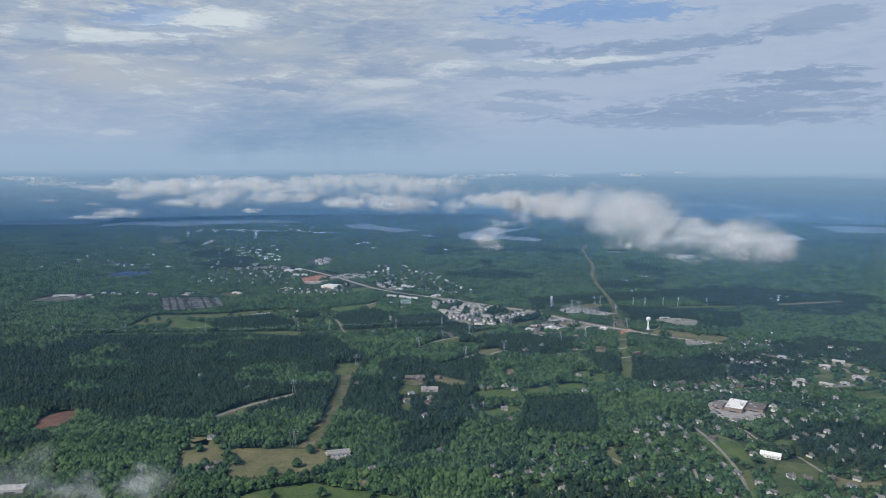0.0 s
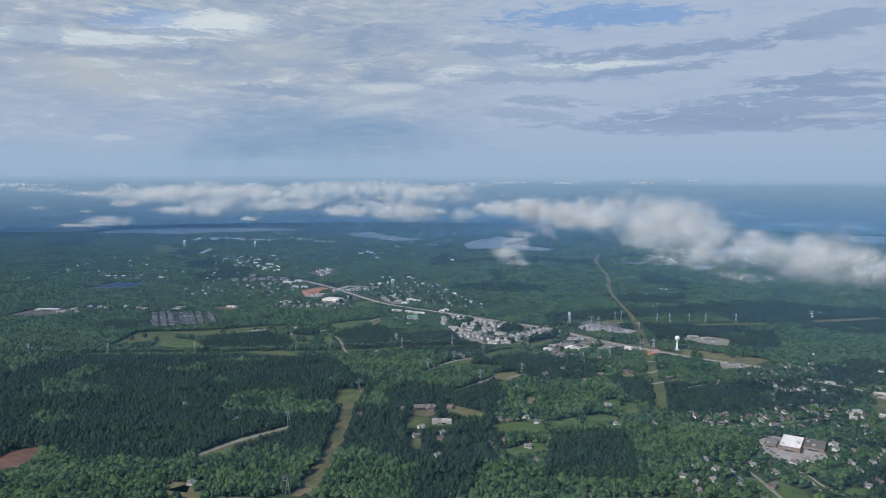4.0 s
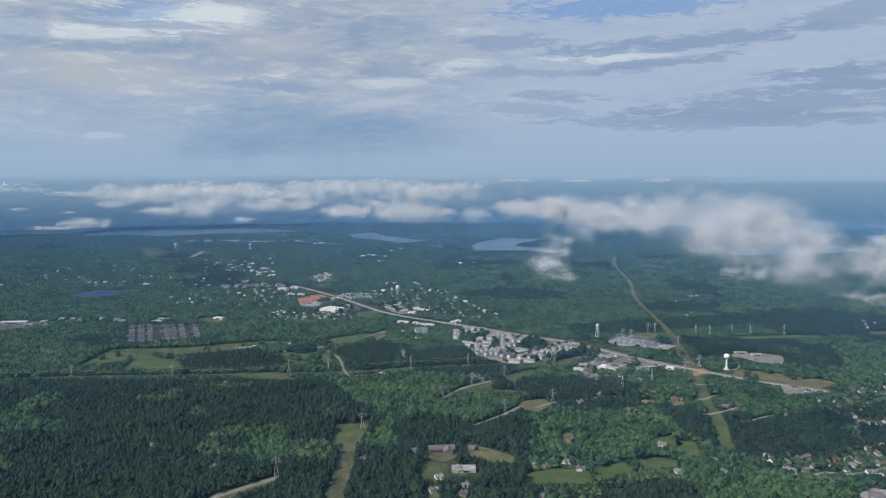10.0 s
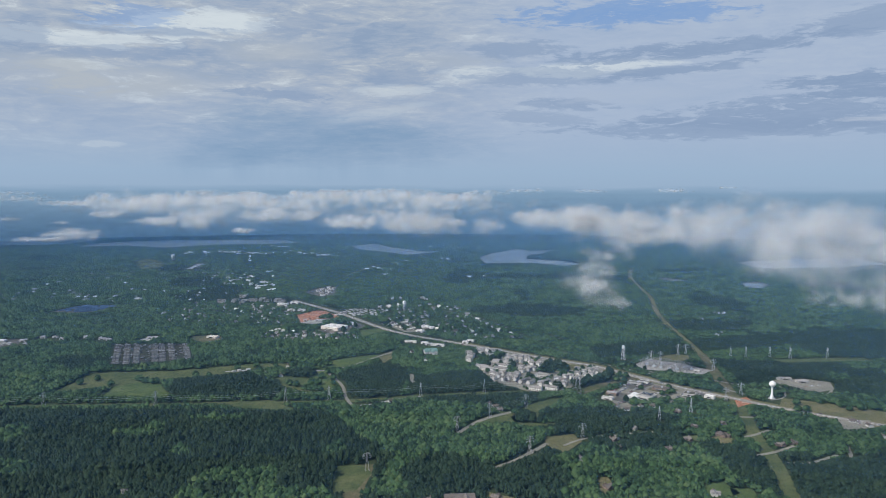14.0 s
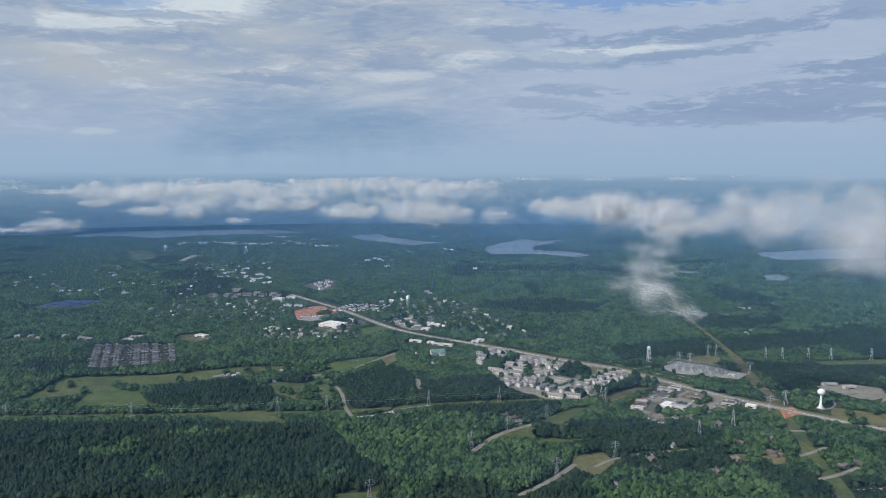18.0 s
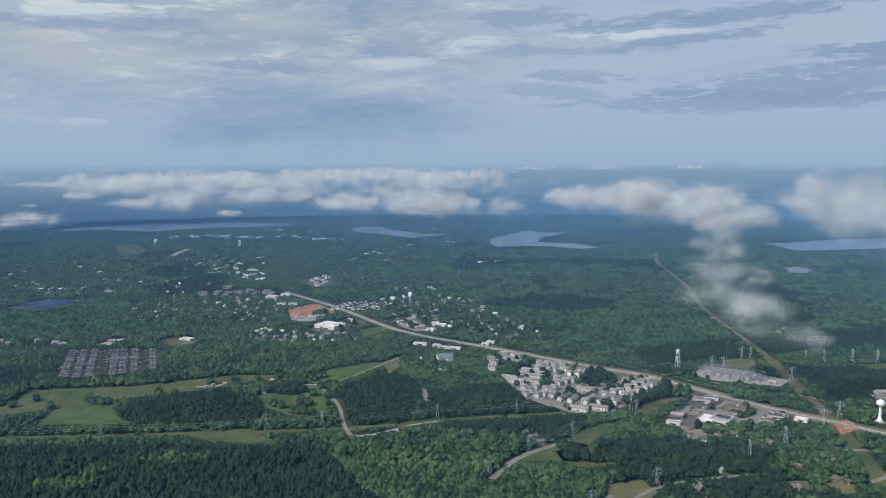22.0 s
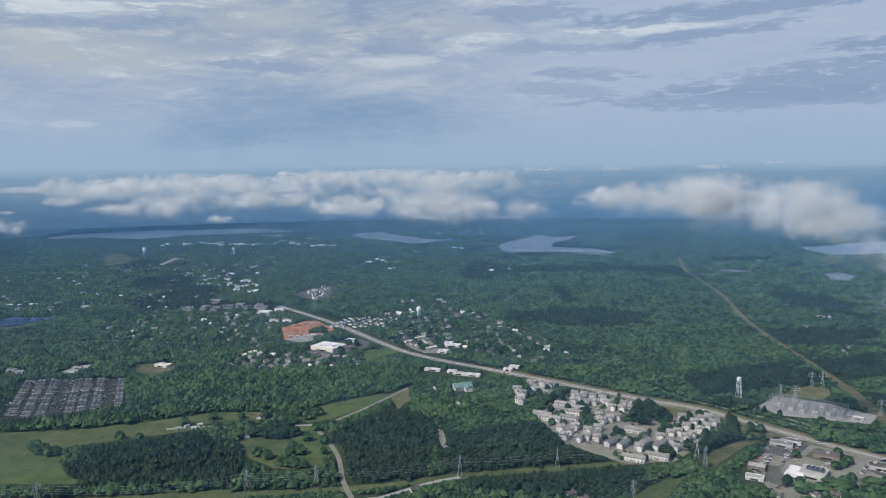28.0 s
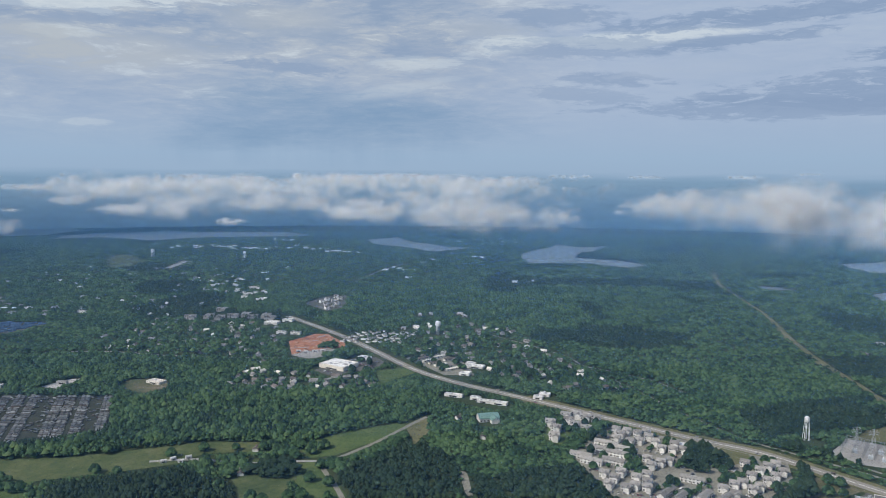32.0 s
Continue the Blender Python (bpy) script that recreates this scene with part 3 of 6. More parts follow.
# ---- cleared strips and fields ----
def strip(line, width, label, material="cleared_strip"):
    line = smooth_line(line, 20)
    base = thing("cleared_strip", label, "cleared strip", kind="structure")
    part("grass", ribbon_mesh("grass", line, -width / 2, width / 2, 0.2, 0.15), material, base)
    LINES.append((line, width / 2))


strip([(640, 3150), (566, 2856), (524, 2490), (476, 2250), (452, 2090), (440, 1930), (428, 1780)], 15, "thin pale power line strip cut through far woods", "hayfield")
strip([(428, 1780), (404, 1643), (380, 1500)], 20, "bare tan power line strip cut through woods")
strip([(380, 1500), (360, 1411), (345, 1347), (326, 1240), (301, 1145)], 19, "grassy green power line strip cut through woods", "meadow")
strip([(-135, 1235), (-145, 1150), (-143, 1060), (-146, 960), (-157, 855)], 22, "bare brown power line strip cut through woods")
strip([(-760, 1430), (-560, 1452), (-380, 1462), (-184, 1480), (-81, 1506), (44, 1526), (120, 1540)], 12, "grassy power line strip cut through woods", "meadow")


def field(poly, material, label, wobble=6.0, seed=0):
    p = shore(poly, wobble, 25.0, seed)
    CLEAR.append(p)
    return slab("field", p, 0.3, material, label, "field")


field([(-640, 1625), (-505, 1645), (-382, 1695), (-311, 1698), (-292, 1676), (-371, 1660), (-385, 1635), (-499, 1588), (-531, 1577), (-555, 1549), (-640, 1520)], "meadow", "long mown meadow between tree lines", 6, 1)
field([(-287, 1690), (-242, 1732), (-183, 1768), (-166, 1758), (-201, 1709), (-240, 1665), (-263, 1655)], "lawn", "green pasture beside a pale farm road", 4, 2)
field([(-269, 1644), (-249, 1651), (-212, 1573), (-221, 1558), (-256, 1550)], "lawn", "small green paddock inside a road bend", 3, 3)
field([(-385, 1466), (-303, 1478), (-288, 1460), (-255, 1432), (-334, 1436)], "meadow", "grassy clearing in the woods", 5, 4)
field([(-10, 1384), (27, 1421), (68, 1463), (104, 1493), (126, 1497), (85, 1442), (50, 1385)], "meadow", "yellow-green clearing under power lines", 4, 5)
field([(-250, 856), (-131, 850), (-124, 802), (-162, 768), (-225, 768)], "hayfield", "dry tan hayfield edged with trees", 5, 6)
field([(-240, 700), (-179, 742), (-129, 757), (-43, 724), (-20, 660), (-240, 640)], "lawn", "smooth dark green field beside a farm lane", 4, 7)
field([(-512, 905), (-530, 965), (-505, 996), (-474, 962), (-484, 925)], "brown_clay", "bare dull red clay clearing in the woods", 8, 8)


# ---- tree crowns ----
def lobe_cluster(lobes, seed):
    """A crown template of a few domed leafy lobes, about 1 wide and 1 high: vertices and triangles."""
    r = np.random.default_rng(seed)
    vs, ts = [], []
    for k in range(lobes):
        az_, up = 2.4 * k + r.uniform(-0.5, 0.5), (k + 0.5) / lobes
        ring = 0.34 * math.sqrt(max(0.0, 1 - (2 * up - 0.85) ** 2 * 0.8)) if lobes > 1 else 0.0
        c = np.array([ring * math.cos(az_), ring * math.sin(az_), 0.3 + 0.5 * up])
        size = r.uniform(0.24, 0.36) if lobes > 4 else r.uniform(0.32, 0.44)
        n = 5
        an = np.arange(n) * 2 * math.pi / n + r.uniform(0, 1)
        rr_ = r.uniform(0.8, 1.2, n)
        rim = np.stack([np.cos(an) * rr_, np.sin(an) * rr_, r.uniform(-0.75, -0.25, n)], 1)
        v = np.concatenate([rim, [[r.uniform(-0.2, 0.2), r.uniform(-0.2, 0.2), r.uniform(0.5, 0.75)]]])
        vs.append(c + v * size * (1, 1, 0.85))
        ts.append(np.array([(q, (q + 1) % n, n) for q in range(n)]) + 6 * k)
    return np.concatenate(vs), np.concatenate(ts)


def stand(name, x, y, width, height, lobes, material, label, z0=0.0, seed=3, cap=None):
    """Many crowns in one mesh."""
    if not len(x):
        return
    r = np.random.default_rng(seed)
    temps = [lobe_cluster(lobes, seed * 100 + k) for k in range(10)]
    pick = r.integers(0, 10, len(x))
    allv, allt, off = [], [], 0
    for k, (tv, tt) in enumerate(temps):
        m = pick == k
        n = int(m.sum())
        if not n:
            continue
        an = r.uniform(0, 2 * math.pi, n)
        c, s = np.cos(an)[:, None], np.sin(an)[:, None]
        grow = np.where(r.random(n) < 0.2, r.uniform(1.3, 1.8, n), r.uniform(0.62, 1.1, n))
        w = (width * grow)[:, None]
        h = (height[m] if hasattr(height, "__len__") else height) * r.uniform(0.7, 1.2, n) * (0.55 + 0.45 * grow)
        if cap is not None:
            low = np.minimum(h, cap[m])
            w = w * np.clip(low / h, 0.5, 1.0)[:, None]
            h = low
        vx = x[m][:, None] + (tv[None, :, 0] * c - tv[None, :, 1] * s) * w
        vy = y[m][:, None] + (tv[None, :, 0] * s + tv[None, :, 1] * c) * w
        vz = z0 + tv[None, :, 2] * h[:, None]
        allv.append(np.stack([vx, vy, vz], 2).reshape(-1, 3))
        allt.append((tt[None] + (np.arange(n) * len(tv))[:, None, None]).reshape(-1, 3) + off)
        off += n * len(tv)
    me = fast_mesh(name, np.concatenate(allv), np.concatenate(allt))
    return tagged(part(name, me, material), label, "woods", "", "stuff")

# ---- lots and yards ----
def lot(poly, material, label, z=0.32):
    CLEAR.append(poly)
    return slab("pavement", poly, z, material, label, "lot")


lot([(276, 1695), (319, 1741), (367, 1711), (405, 1663), (381, 1636), (340, 1650), (294, 1668)], "gravel", "pale gravel yard of an electric substation")
lot([(4, 1681), (59, 1768), (152, 1721), (222, 1668), (207, 1620), (130, 1536), (79, 1530), (27, 1585)], "lane_gravel", "pale worn lots and lanes of a townhouse estate")
lot([(-20, 1728), (-5, 1800), (54, 1808), (57, 1772), (-3, 1708)], "lawn", "grass and lanes between apartment houses", 0.3)
lot([(197, 1528), (263, 1596), (324, 1540), (350, 1508), (300, 1480), (244, 1468), (193, 1440)], "lane_gravel", "worn gravel and grass round roadside businesses")
lot([(262, 1545), (286, 1566), (312, 1542), (288, 1518)], "cleared_strip", "dry plot round a brick office", 0.38)
lot([(198, 1488), (215, 1525), (226, 1520), (212, 1470)], "asphalt", "asphalt yard beside workshops", 0.4)
lot([(222, 1560), (264, 1600), (282, 1574), (247, 1538)], "asphalt", "asphalt car park with planted islands", 0.4)
lot([(305, 1514), (338, 1536), (350, 1510), (314, 1490)], "asphalt", "asphalt car park beside the highway", 0.4)
lot([(-632, 1684), (-700, 1846), (-556, 1848), (-505, 1735), (-540, 1712), (-600, 1688)], "yard_dirt", "dark yard full of rows of old vehicles")
lot([(-573, 1924), (-545, 1932), (-520, 1932), (-500, 1892), (-523, 1864), (-555, 1883)], "cleared_strip", "sandy clearing round a low building")
lot([(-405, 2171), (-371, 2231), (-349, 2232), (-301, 2151), (-309, 2125), (-361, 2105), (-379, 2079)], "red_clay", "raw orange clay building site")
lot([(-379, 2076), (-361, 2102), (-312, 2122), (-322, 2075), (-345, 2055)], "gravel", "pale sandy edge of a building site")
lot([(-197, 2068), (-157, 2110), (-113, 2066), (-100, 2030), (-90, 1975), (-134, 1975)], "lane_gravel", "pale lots of roadside storage buildings")
lot([(-325, 1990), (-293, 2055), (-243, 2072), (-224, 2036), (-242, 1998), (-298, 1962)], "asphalt", "car park round a large store")
lot([(-235, 1990), (-193, 2013), (-176, 1984), (-220, 1925)], "lawn", "green lawn beside the highway")
lot([(382, 1018), (406, 1040), (463, 1020), (445, 965), (392, 945), (374, 979)], "gravel", "concrete yard round a factory")
lot([(474, 1600), (537, 1612), (570, 1590), (556, 1550), (527, 1535), (503, 1541)], "lane_gravel", "white gravel pad beside the water tower")
lot([(378, 1493), (401, 1506), (402, 1477), (368, 1455)], "red_clay", "red clay patch beside the highway")
lot([(632, 1250), (683, 1281), (740, 1200), (720, 1110), (632, 1095), (585, 1095)], "meadow", "grass plots along a shopping road")
for plot in ([(592, 1098), (640, 1128), (652, 1112), (628, 1098)], [(655, 1140), (690, 1165), (704, 1140), (668, 1124)], [(640, 1200), (668, 1232), (684, 1214), (654, 1188)], [(676, 1240), (690, 1262), (722, 1216), (706, 1206)]):
    slab("pavement", plot, 0.38, "lane_gravel", "worn pale car park before a shop", "lot")
lot([(482, 1406), (525, 1399), (515, 1370), (460, 1352)], "lane_gravel", "bare lots beside a lane")
lot([(-1013, 2203), (-983, 2293), (-880, 2292), (-900, 2202), (-950, 2188)], "asphalt", "distant yard of blue-roofed vehicles")
lot([(-1010, 1800), (-985, 1885), (-900, 1885), (-880, 1825), (-930, 1790)], "asphalt", "industrial yard beside a pale warehouse")
lot([(-670, 1885), (-655, 1920), (-630, 1928), (-636, 1876)], "concrete", "pale concrete apron among trees")
lot([(-431, 2622), (-377, 2650), (-360, 2500), (-389, 2448), (-455, 2535)], "asphalt", "grey streets of a small far estate")
for poly, mat, text in (
        ([(159, 1566), (178, 1597), (235, 1636), (268, 1608), (217, 1576), (163, 1520)], "cleared_strip", "rough brown-green meadow below the highway"),
        ([(452, 1502), (507, 1474), (565, 1437), (581, 1419), (538, 1388), (489, 1413), (448, 1434), (430, 1458)], "hayfield", "open dry grass beside the water tower"),
        ([(53, 1075), (89, 1091), (126, 1082), (124, 1050), (52, 1050)], "lawn", "green paddock among houses"),
        ([(130, 1086), (168, 1109), (176, 1081), (141, 1067)], "lawn", "mown lawn with a drive"),
        ([(-60, 1108), (-28, 1104), (-28, 1064), (-58, 1056)], "meadow", "square grass plot behind a building"),
        ([(-3, 1163), (20, 1150), (48, 1125), (46, 1104), (18, 1110), (-6, 1130)], "hayfield", "dry brown grass plot"),
        ([(40, 1411), (69, 1435), (94, 1411), (98, 1378), (67, 1366), (46, 1375)], "meadow", "scrubby yellow clearing with young trees"),
        ([(75, 1328), (114, 1337), (121, 1311), (93, 1273), (75, 1292)], "hayfield", "sandy tan clearing in the woods"),
        ([(-172, 1226), (-143, 1232), (-128, 1209), (-140, 1164), (-165, 1152)], "meadow", "grassy glade beside the cleared strip"),
        ([(179, 1110), (204, 1120), (231, 1108), (224, 1086), (181, 1084)], "lawn", "curved lawn among trees"),
        ([(248, 1173), (273, 1173), (264, 1124), (238, 1116)], "lawn", "narrow green lawn among trees"),
        ([(-306, 865), (-271, 898), (-248, 846), (-250, 806), (-288, 788)], "hayfield", "dry grass round a homestead"),
        ([(-56, 1034), (-40, 1036), (-41, 980), (-54, 988)], "meadow", "narrow grass strip between trees"),
        ([(623, 1077), (674, 1092), (660, 1036), (615, 1040)], "meadow", "pale mown field beside shops"),
        ([(-1290, 3373), (-1256, 3430), (-1100, 3213), (-1095, 3092), (-1160, 3101)], "meadow", "distant open lawn"),
        ([(-1010, 3270), (-960, 3250), (-960, 3080), (-990, 3090)], "gravel", "distant pale clearing"),
        ([(-109, 1636), (-101, 1632), (-99, 1580), (-105, 1578)], "lane_gravel", "pale dirt drive between trees"),
        ([(-172, 1758), (-150, 1790), (-140, 1745), (-158, 1700)], "hayfield", "pale yard at the end of a farm road"),
        ([(372, 790), (400, 815), (432, 800), (405, 750)], "meadow", "open grass beside a white barn"),
        ([(338, 880), (352, 905), (372, 870), (362, 800), (345, 810)], "lawn", "grass clearing between houses"),
        ([(60, 985), (110, 1015), (122, 985), (70, 965)], "lawn", "lawn round small white houses"),
        ([(130, 690), (250, 720), (260, 690), (140, 660)], "meadow", "yellow-green grass below the houses"),
        ([(30, 700), (75, 712), (80, 690), (30, 680)], "hayfield", "small pale field among trees"),
        ([(820, 1780), (1010, 1830), (1010, 1808), (830, 1758)], "cleared_strip", "pale grassy strip in far woods"),
        ([(540, 1745), (720, 1760), (720, 1735), (545, 1722)], "meadow", "grassy power line strip"),
):
    field(poly, mat, text, 4.0, 11)
for line, w, text in (
        ([(264, 1668), (300, 1630), (323, 1595), (380, 1550), (405, 1520)], 7, "pale service road beside the highway"),
        ([(292, 1660), (330, 1620), (393, 1594), (412, 1570)], 6, "pale service road below the substation"),
        ([(94, 1297), (114, 1316), (131, 1326), (161, 1337), (183, 1342), (230, 1352)], 7, "narrow pale lane through trees"),
        ([(341, 1243), (371, 1246), (410, 1268), (424, 1262), (440, 1300)], 8, "curving pale residential street"),
        ([(7, 1227), (33, 1252), (55, 1278), (75, 1305)], 10, "pale track climbing through the woods"),
        ([(-33, 1341), (-3, 1391), (37, 1425), (61, 1439)], 12, "tan track along the power line"),
        ([(-300, 965), (-274, 1003), (-246, 1032), (-210, 1064)], 12, "grassy track through the woods"),
        ([(-225, 762), (-170, 764), (-120, 778)], 5, "pale farm lane between two fields"),
        ([(376, 940), (395, 918), (400, 880), (420, 840), (430, 780)], 6, "pale street below the factory"),
        ([(560, 1330), (640, 1240), (700, 1150), (740, 1060)], 14, "grey road through a shopping strip"),
        ([(200, 830), (215, 800), (225, 760), (240, 720), (260, 660)], 5, "pale lane between houses"),
        ([(-880, 2030), (-700, 2080), (-560, 2060), (-440, 2055), (-330, 2060)], 7, "pale road among houses and trees"),
        ([(60, 2050), (120, 2000), (160, 1960), (190, 1900)], 6, "narrow lane in the woods beyond the highway"),
        ([(-395, 2860), (-340, 3120), (-270, 3300)], 14, "straight cut through distant woods"),
        ([(326, 1330), (345, 1340), (372, 1358)], 9, "pale lane crossing the power line strip"),
        ([(312, 1266), (330, 1273), (352, 1284), (376, 1300)], 9, "pale drive crossing the power line strip"),
        ([(345, 1412), (372, 1410)], 8, "short pale crossing of the power line strip"),
        ([(517, 1537), (530, 1523), (547, 1542), (556, 1576), (548, 1595)], 7, "curved pale drive round a gravel pad"),
        ([(611, 2210), (626, 2201), (640, 2160), (674, 2144)], 7, "narrow lane in far eastern woods"),
        ([(572, 2026), (592, 2031), (630, 2045)], 8, "pale track in far eastern woods"),
        ([(511, 1254), (526, 1240), (548, 1233), (578, 1226), (590, 1206)], 9, "pale street of a wooded suburb"),
        ([(333, 1099), (345, 1073), (361, 1068), (383, 1078), (410, 1073), (470, 1094), (540, 1110)], 9, "pale street between small houses"),
        ([(430, 1490), (452, 1500), (470, 1530), (480, 1590)], 5, "pale access track of the water tower"),
):
    road("road", smooth_line(line, 12), w * 0.6, "lane_gravel", text, 0.37, 2)


for poly, mat, text in (
        ([(320, 915), (335, 905), (336, 845), (340, 801), (329, 791), (324, 862)], 'lawn', 'grass gap between suburban gardens'),
        ([(326, 785), (350, 793), (343, 754), (324, 731), (317, 752)], 'meadow', 'yellow-green gardens of small houses'),
        ([(375, 827), (389, 820), (382, 795), (366, 796)], 'meadow', 'pale open grass beside a white barn in gardens'),
        ([(366, 783), (386, 777), (387, 754), (386, 731), (346, 725)], 'meadow', 'open gardens between houses'),
        ([(431, 777), (445, 769), (458, 758), (481, 765), (470, 745), (422, 748)], 'hayfield', 'dry open lots among houses'),
        ([(417, 882), (442, 879), (433, 864), (412, 862)], 'lawn', 'grass plot along a lane'),
        ([(200, 864), (212, 859), (213, 805), (200, 801)], 'hayfield', 'worn yard between houses'),
        ([(-310, 892), (-282, 887), (-278, 863), (-298, 868)], 'hayfield', 'dry grass round a homestead lane'),
        ([(-300, 963), (-289, 992), (-261, 1027), (-213, 1069), (-208, 1054), (-248, 1010), (-272, 975), (-294, 952)], 'cleared_strip', 'pale grassy ride cut through the woods'),
        ([(220, 1170), (235, 1188), (249, 1188), (256, 1160), (241, 1150), (216, 1149)], 'lawn', 'lawn round a house in the woods'),
        ([(281, 1324), (304, 1349), (315, 1339), (303, 1309), (281, 1304)], 'hayfield', 'bright open yards between houses'),
        ([(114, 1197), (126, 1201), (128, 1187), (115, 1158), (106, 1158)], 'hayfield', 'pale yard beside a house'),
        ([(248, 1333), (271, 1334), (265, 1314), (245, 1314)], 'meadow', 'small garden clearing in the woods'),
):
    field(poly, mat, text, 3.0, 12)
for line, w, text in (
        ([(321, 954), (334, 924), (339, 862), (336, 791), (323, 729)], 7, 'pale lane winding through gardens'),
        ([(142, 869), (139, 818), (143, 786), (150, 781)], 7, 'pale lane to a small farm'),
        ([(288, 793), (279, 747), (278, 731)], 6, 'pale drive between gardens'),
        ([(377, 955), (382, 932), (391, 899), (387, 864)], 7, 'pale street below a factory'),
        ([(673, 1262), (682, 1192), (684, 1102)], 9, 'grey street through shops'),
):
    road("road", smooth_line(line, 10), w * 0.6, "lane_gravel", text, 0.42, 2)


# ---- houses ----
def gable(w, d, z, rise, over=0.6, thick=0.35):
    """A pitched roof with the ridge along x."""
    bm = bmesh.new()
    x, y = w / 2 + over, d / 2 + over
    slope = rise / (d / 2)
    prof = [(-y, z - over * slope), (0, z + rise), (y, z - over * slope), (y, z - over * slope + thick), (0, z + rise + thick), (-y, z - over * slope + thick)]
    ends = [[bm.verts.new((sx * x, py, pz)) for py, pz in prof] for sx in (-1, 1)]
    n = len(prof)
    for i in range(n):
        j = (i + 1) % n
        bm.faces.new((ends[0][i], ends[0][j], ends[1][j], ends[1][i]))
    for s, e_ in ((1, ends[0]), (-1, ends[1])):
        bm.faces.new([e_[k] for k in (0, 1, 4, 5)][::s])
        bm.faces.new([e_[k] for k in (1, 2, 3, 4)][::s])
    bmesh.ops.recalc_face_normals(bm, faces=bm.faces)
    return bm


def gabled_walls(w, d, h, rise):
    """Four walls with pointed ends under a pitched roof."""
    bm = bmesh.new()
    x, y = w / 2, d / 2
    a = [bm.verts.new((-x, py, pz)) for py, pz in ((-y, 0), (y, 0), (y, h), (0, h + rise - 0.05), (-y, h))]
    b = [bm.verts.new((x, v.co.y, v.co.z)) for v in a]
    bm.faces.new(a[::-1])
    bm.faces.new(b)
    for i in range(5):
        j = (i + 1) % 5
        bm.faces.new((a[i], a[j], b[j], b[i]))
    bmesh.ops.recalc_face_normals(bm, faces=bm.faces)
    return bm


PANE = {}


def pane(parent, x, y, z, w, h, turn):
    """A window: a dark glazed leaf in a pale frame, standing a little proud of the wall."""
    key = (w, h)
    if key not in PANE:
        bm = boxes((-w / 2, -0.08, -h / 2, w / 2, 0.06, h / 2))
        me = bpy.data.meshes.new("window")
        bm.to_mesh(me)
        bm.free()
        me.materials.append(MATS["dark_glass"])
        PANE[key] = me
    ob = part("window", PANE[key], None, parent)
    ob.matrix_basis = pose(x, y, z, 0, 0, turn)
    return ob


def house(w, d, h, rise, wall, roof, label, category="house", group="", chimney=True, storeys=1, wing=0.0, step=4.0, name="house"):
    t = thing(name, label, category, group)
    wall_ob = part("wall", gabled_walls(w, d, h, rise), wall, t)
    roof_ob = part("roof", gable(w, d, h, rise), roof, t)
    if wing:
        ob = part("wall", gabled_walls(wing * 1.6, wing, h, wing * 0.28), wall, t)
        ob.matrix_basis = pose(w * 0.22, -d / 2, 0, 0, 0, 90)
        ob = part("roof", gable(wing * 1.6, wing, h, wing * 0.28), roof, t)
        ob.matrix_basis = pose(w * 0.22, -d / 2, 0.02, 0, 0, 90)
    if chimney:
        part("chimney", boxes((w * 0.28, 0.6, h, w * 0.28 + 1.0, 1.8, h + rise + 1.2)), "brick_wall", roof_ob)
    for s in range(storeys):
        z = 1.6 + 2.9 * s
        n = max(2, int(w / step))
        for i in range(n):
            x = (i + 0.5) / n * w - w / 2
            if not (wing and abs(x - w * 0.22) < wing * 0.6):
                pane(wall_ob, x, -d / 2, z, 1.5, 1.5, 0)
    part("door", boxes((-0.6, -d / 2 - 0.08, 0.0, 0.6, -d / 2 + 0.05, 2.1)), "brown_shingle", t)
    return t


def spread(proto, places, turn=0.0, wobble=25.0, clear=11.0, seed=1, fixed=False, yard=None, view=48.0):
    """Sets a thing and its copies at the places (x, y)."""
    r = random.Random(seed)
    for i, (x, y) in enumerate(places):
        m = pose(x, y, 0.15, 0, 0, turn + (0 if fixed else r.choice((0, 90)) + r.uniform(-wobble, wobble)))
        if i == 0:
            proto.matrix_basis = m
        else:
            copy_thing(proto, m)
        SPOTS.append((x, y - 3, clear, view * r.uniform(0.5, 1.3) if view < 40 else view))
        if yard is not None:
            yard.append((x, y, r.uniform(1.1, 1.7) * clear))


def yards(list_, material, label):
    """Patches of mown grass round houses, one mesh."""
    bm = bmesh.new()
    for x, y, r in list_:
        vs = [bm.verts.new((x + r * (0.65 + 0.7 * float(lattice(x + 3 * k, y, 0.5))) * math.cos(k * math.pi / 5), y - 3 + r * (0.65 + 0.7 * float(lattice(x + 3 * k, y, 0.5))) * math.sin(k * math.pi / 5), 0.12)) for k in range(10)]
        bm.faces.new(vs)
    tagged(part("grass", bm, material), label, "lawn", "", "stuff")


EST = -28.0       # the estate's lanes run along the highway
town = house(8.6, 7.4, 5.4, 2.0, "white_siding", "pale_shingle", "white two-storey townhouse with a pale grey gabled roof", "townhouse", "townhouses of the estate", False, 2, 4.4, 2.8, "townhouse")
spread(town, [(60, 1721), (68, 1735), (77, 1745), (73, 1713), (87, 1738), (84, 1716), (98, 1743), (97, 1728), (102, 1694), (113, 1691), (91, 1656), (101, 1661), (80, 1648), (119, 1707),
              (29, 1602), (46, 1630), (37, 1616), (43, 1594), (53, 1600), (58, 1618), (66, 1608), (170, 1627), (183, 1640), (195, 1651), (181, 1616), (193, 1627), (204, 1638), (146, 1606), (155, 1610), (159, 1595), (168, 1602),
              (66, 1750), (100, 1712), (124, 1691), (80, 1665), (29, 1626), (70, 1625), (63, 1595), (139, 1584), (101, 1567), (138, 1566), (132, 1596), (175, 1658), (205, 1657)], EST, clear=6, fixed=True)
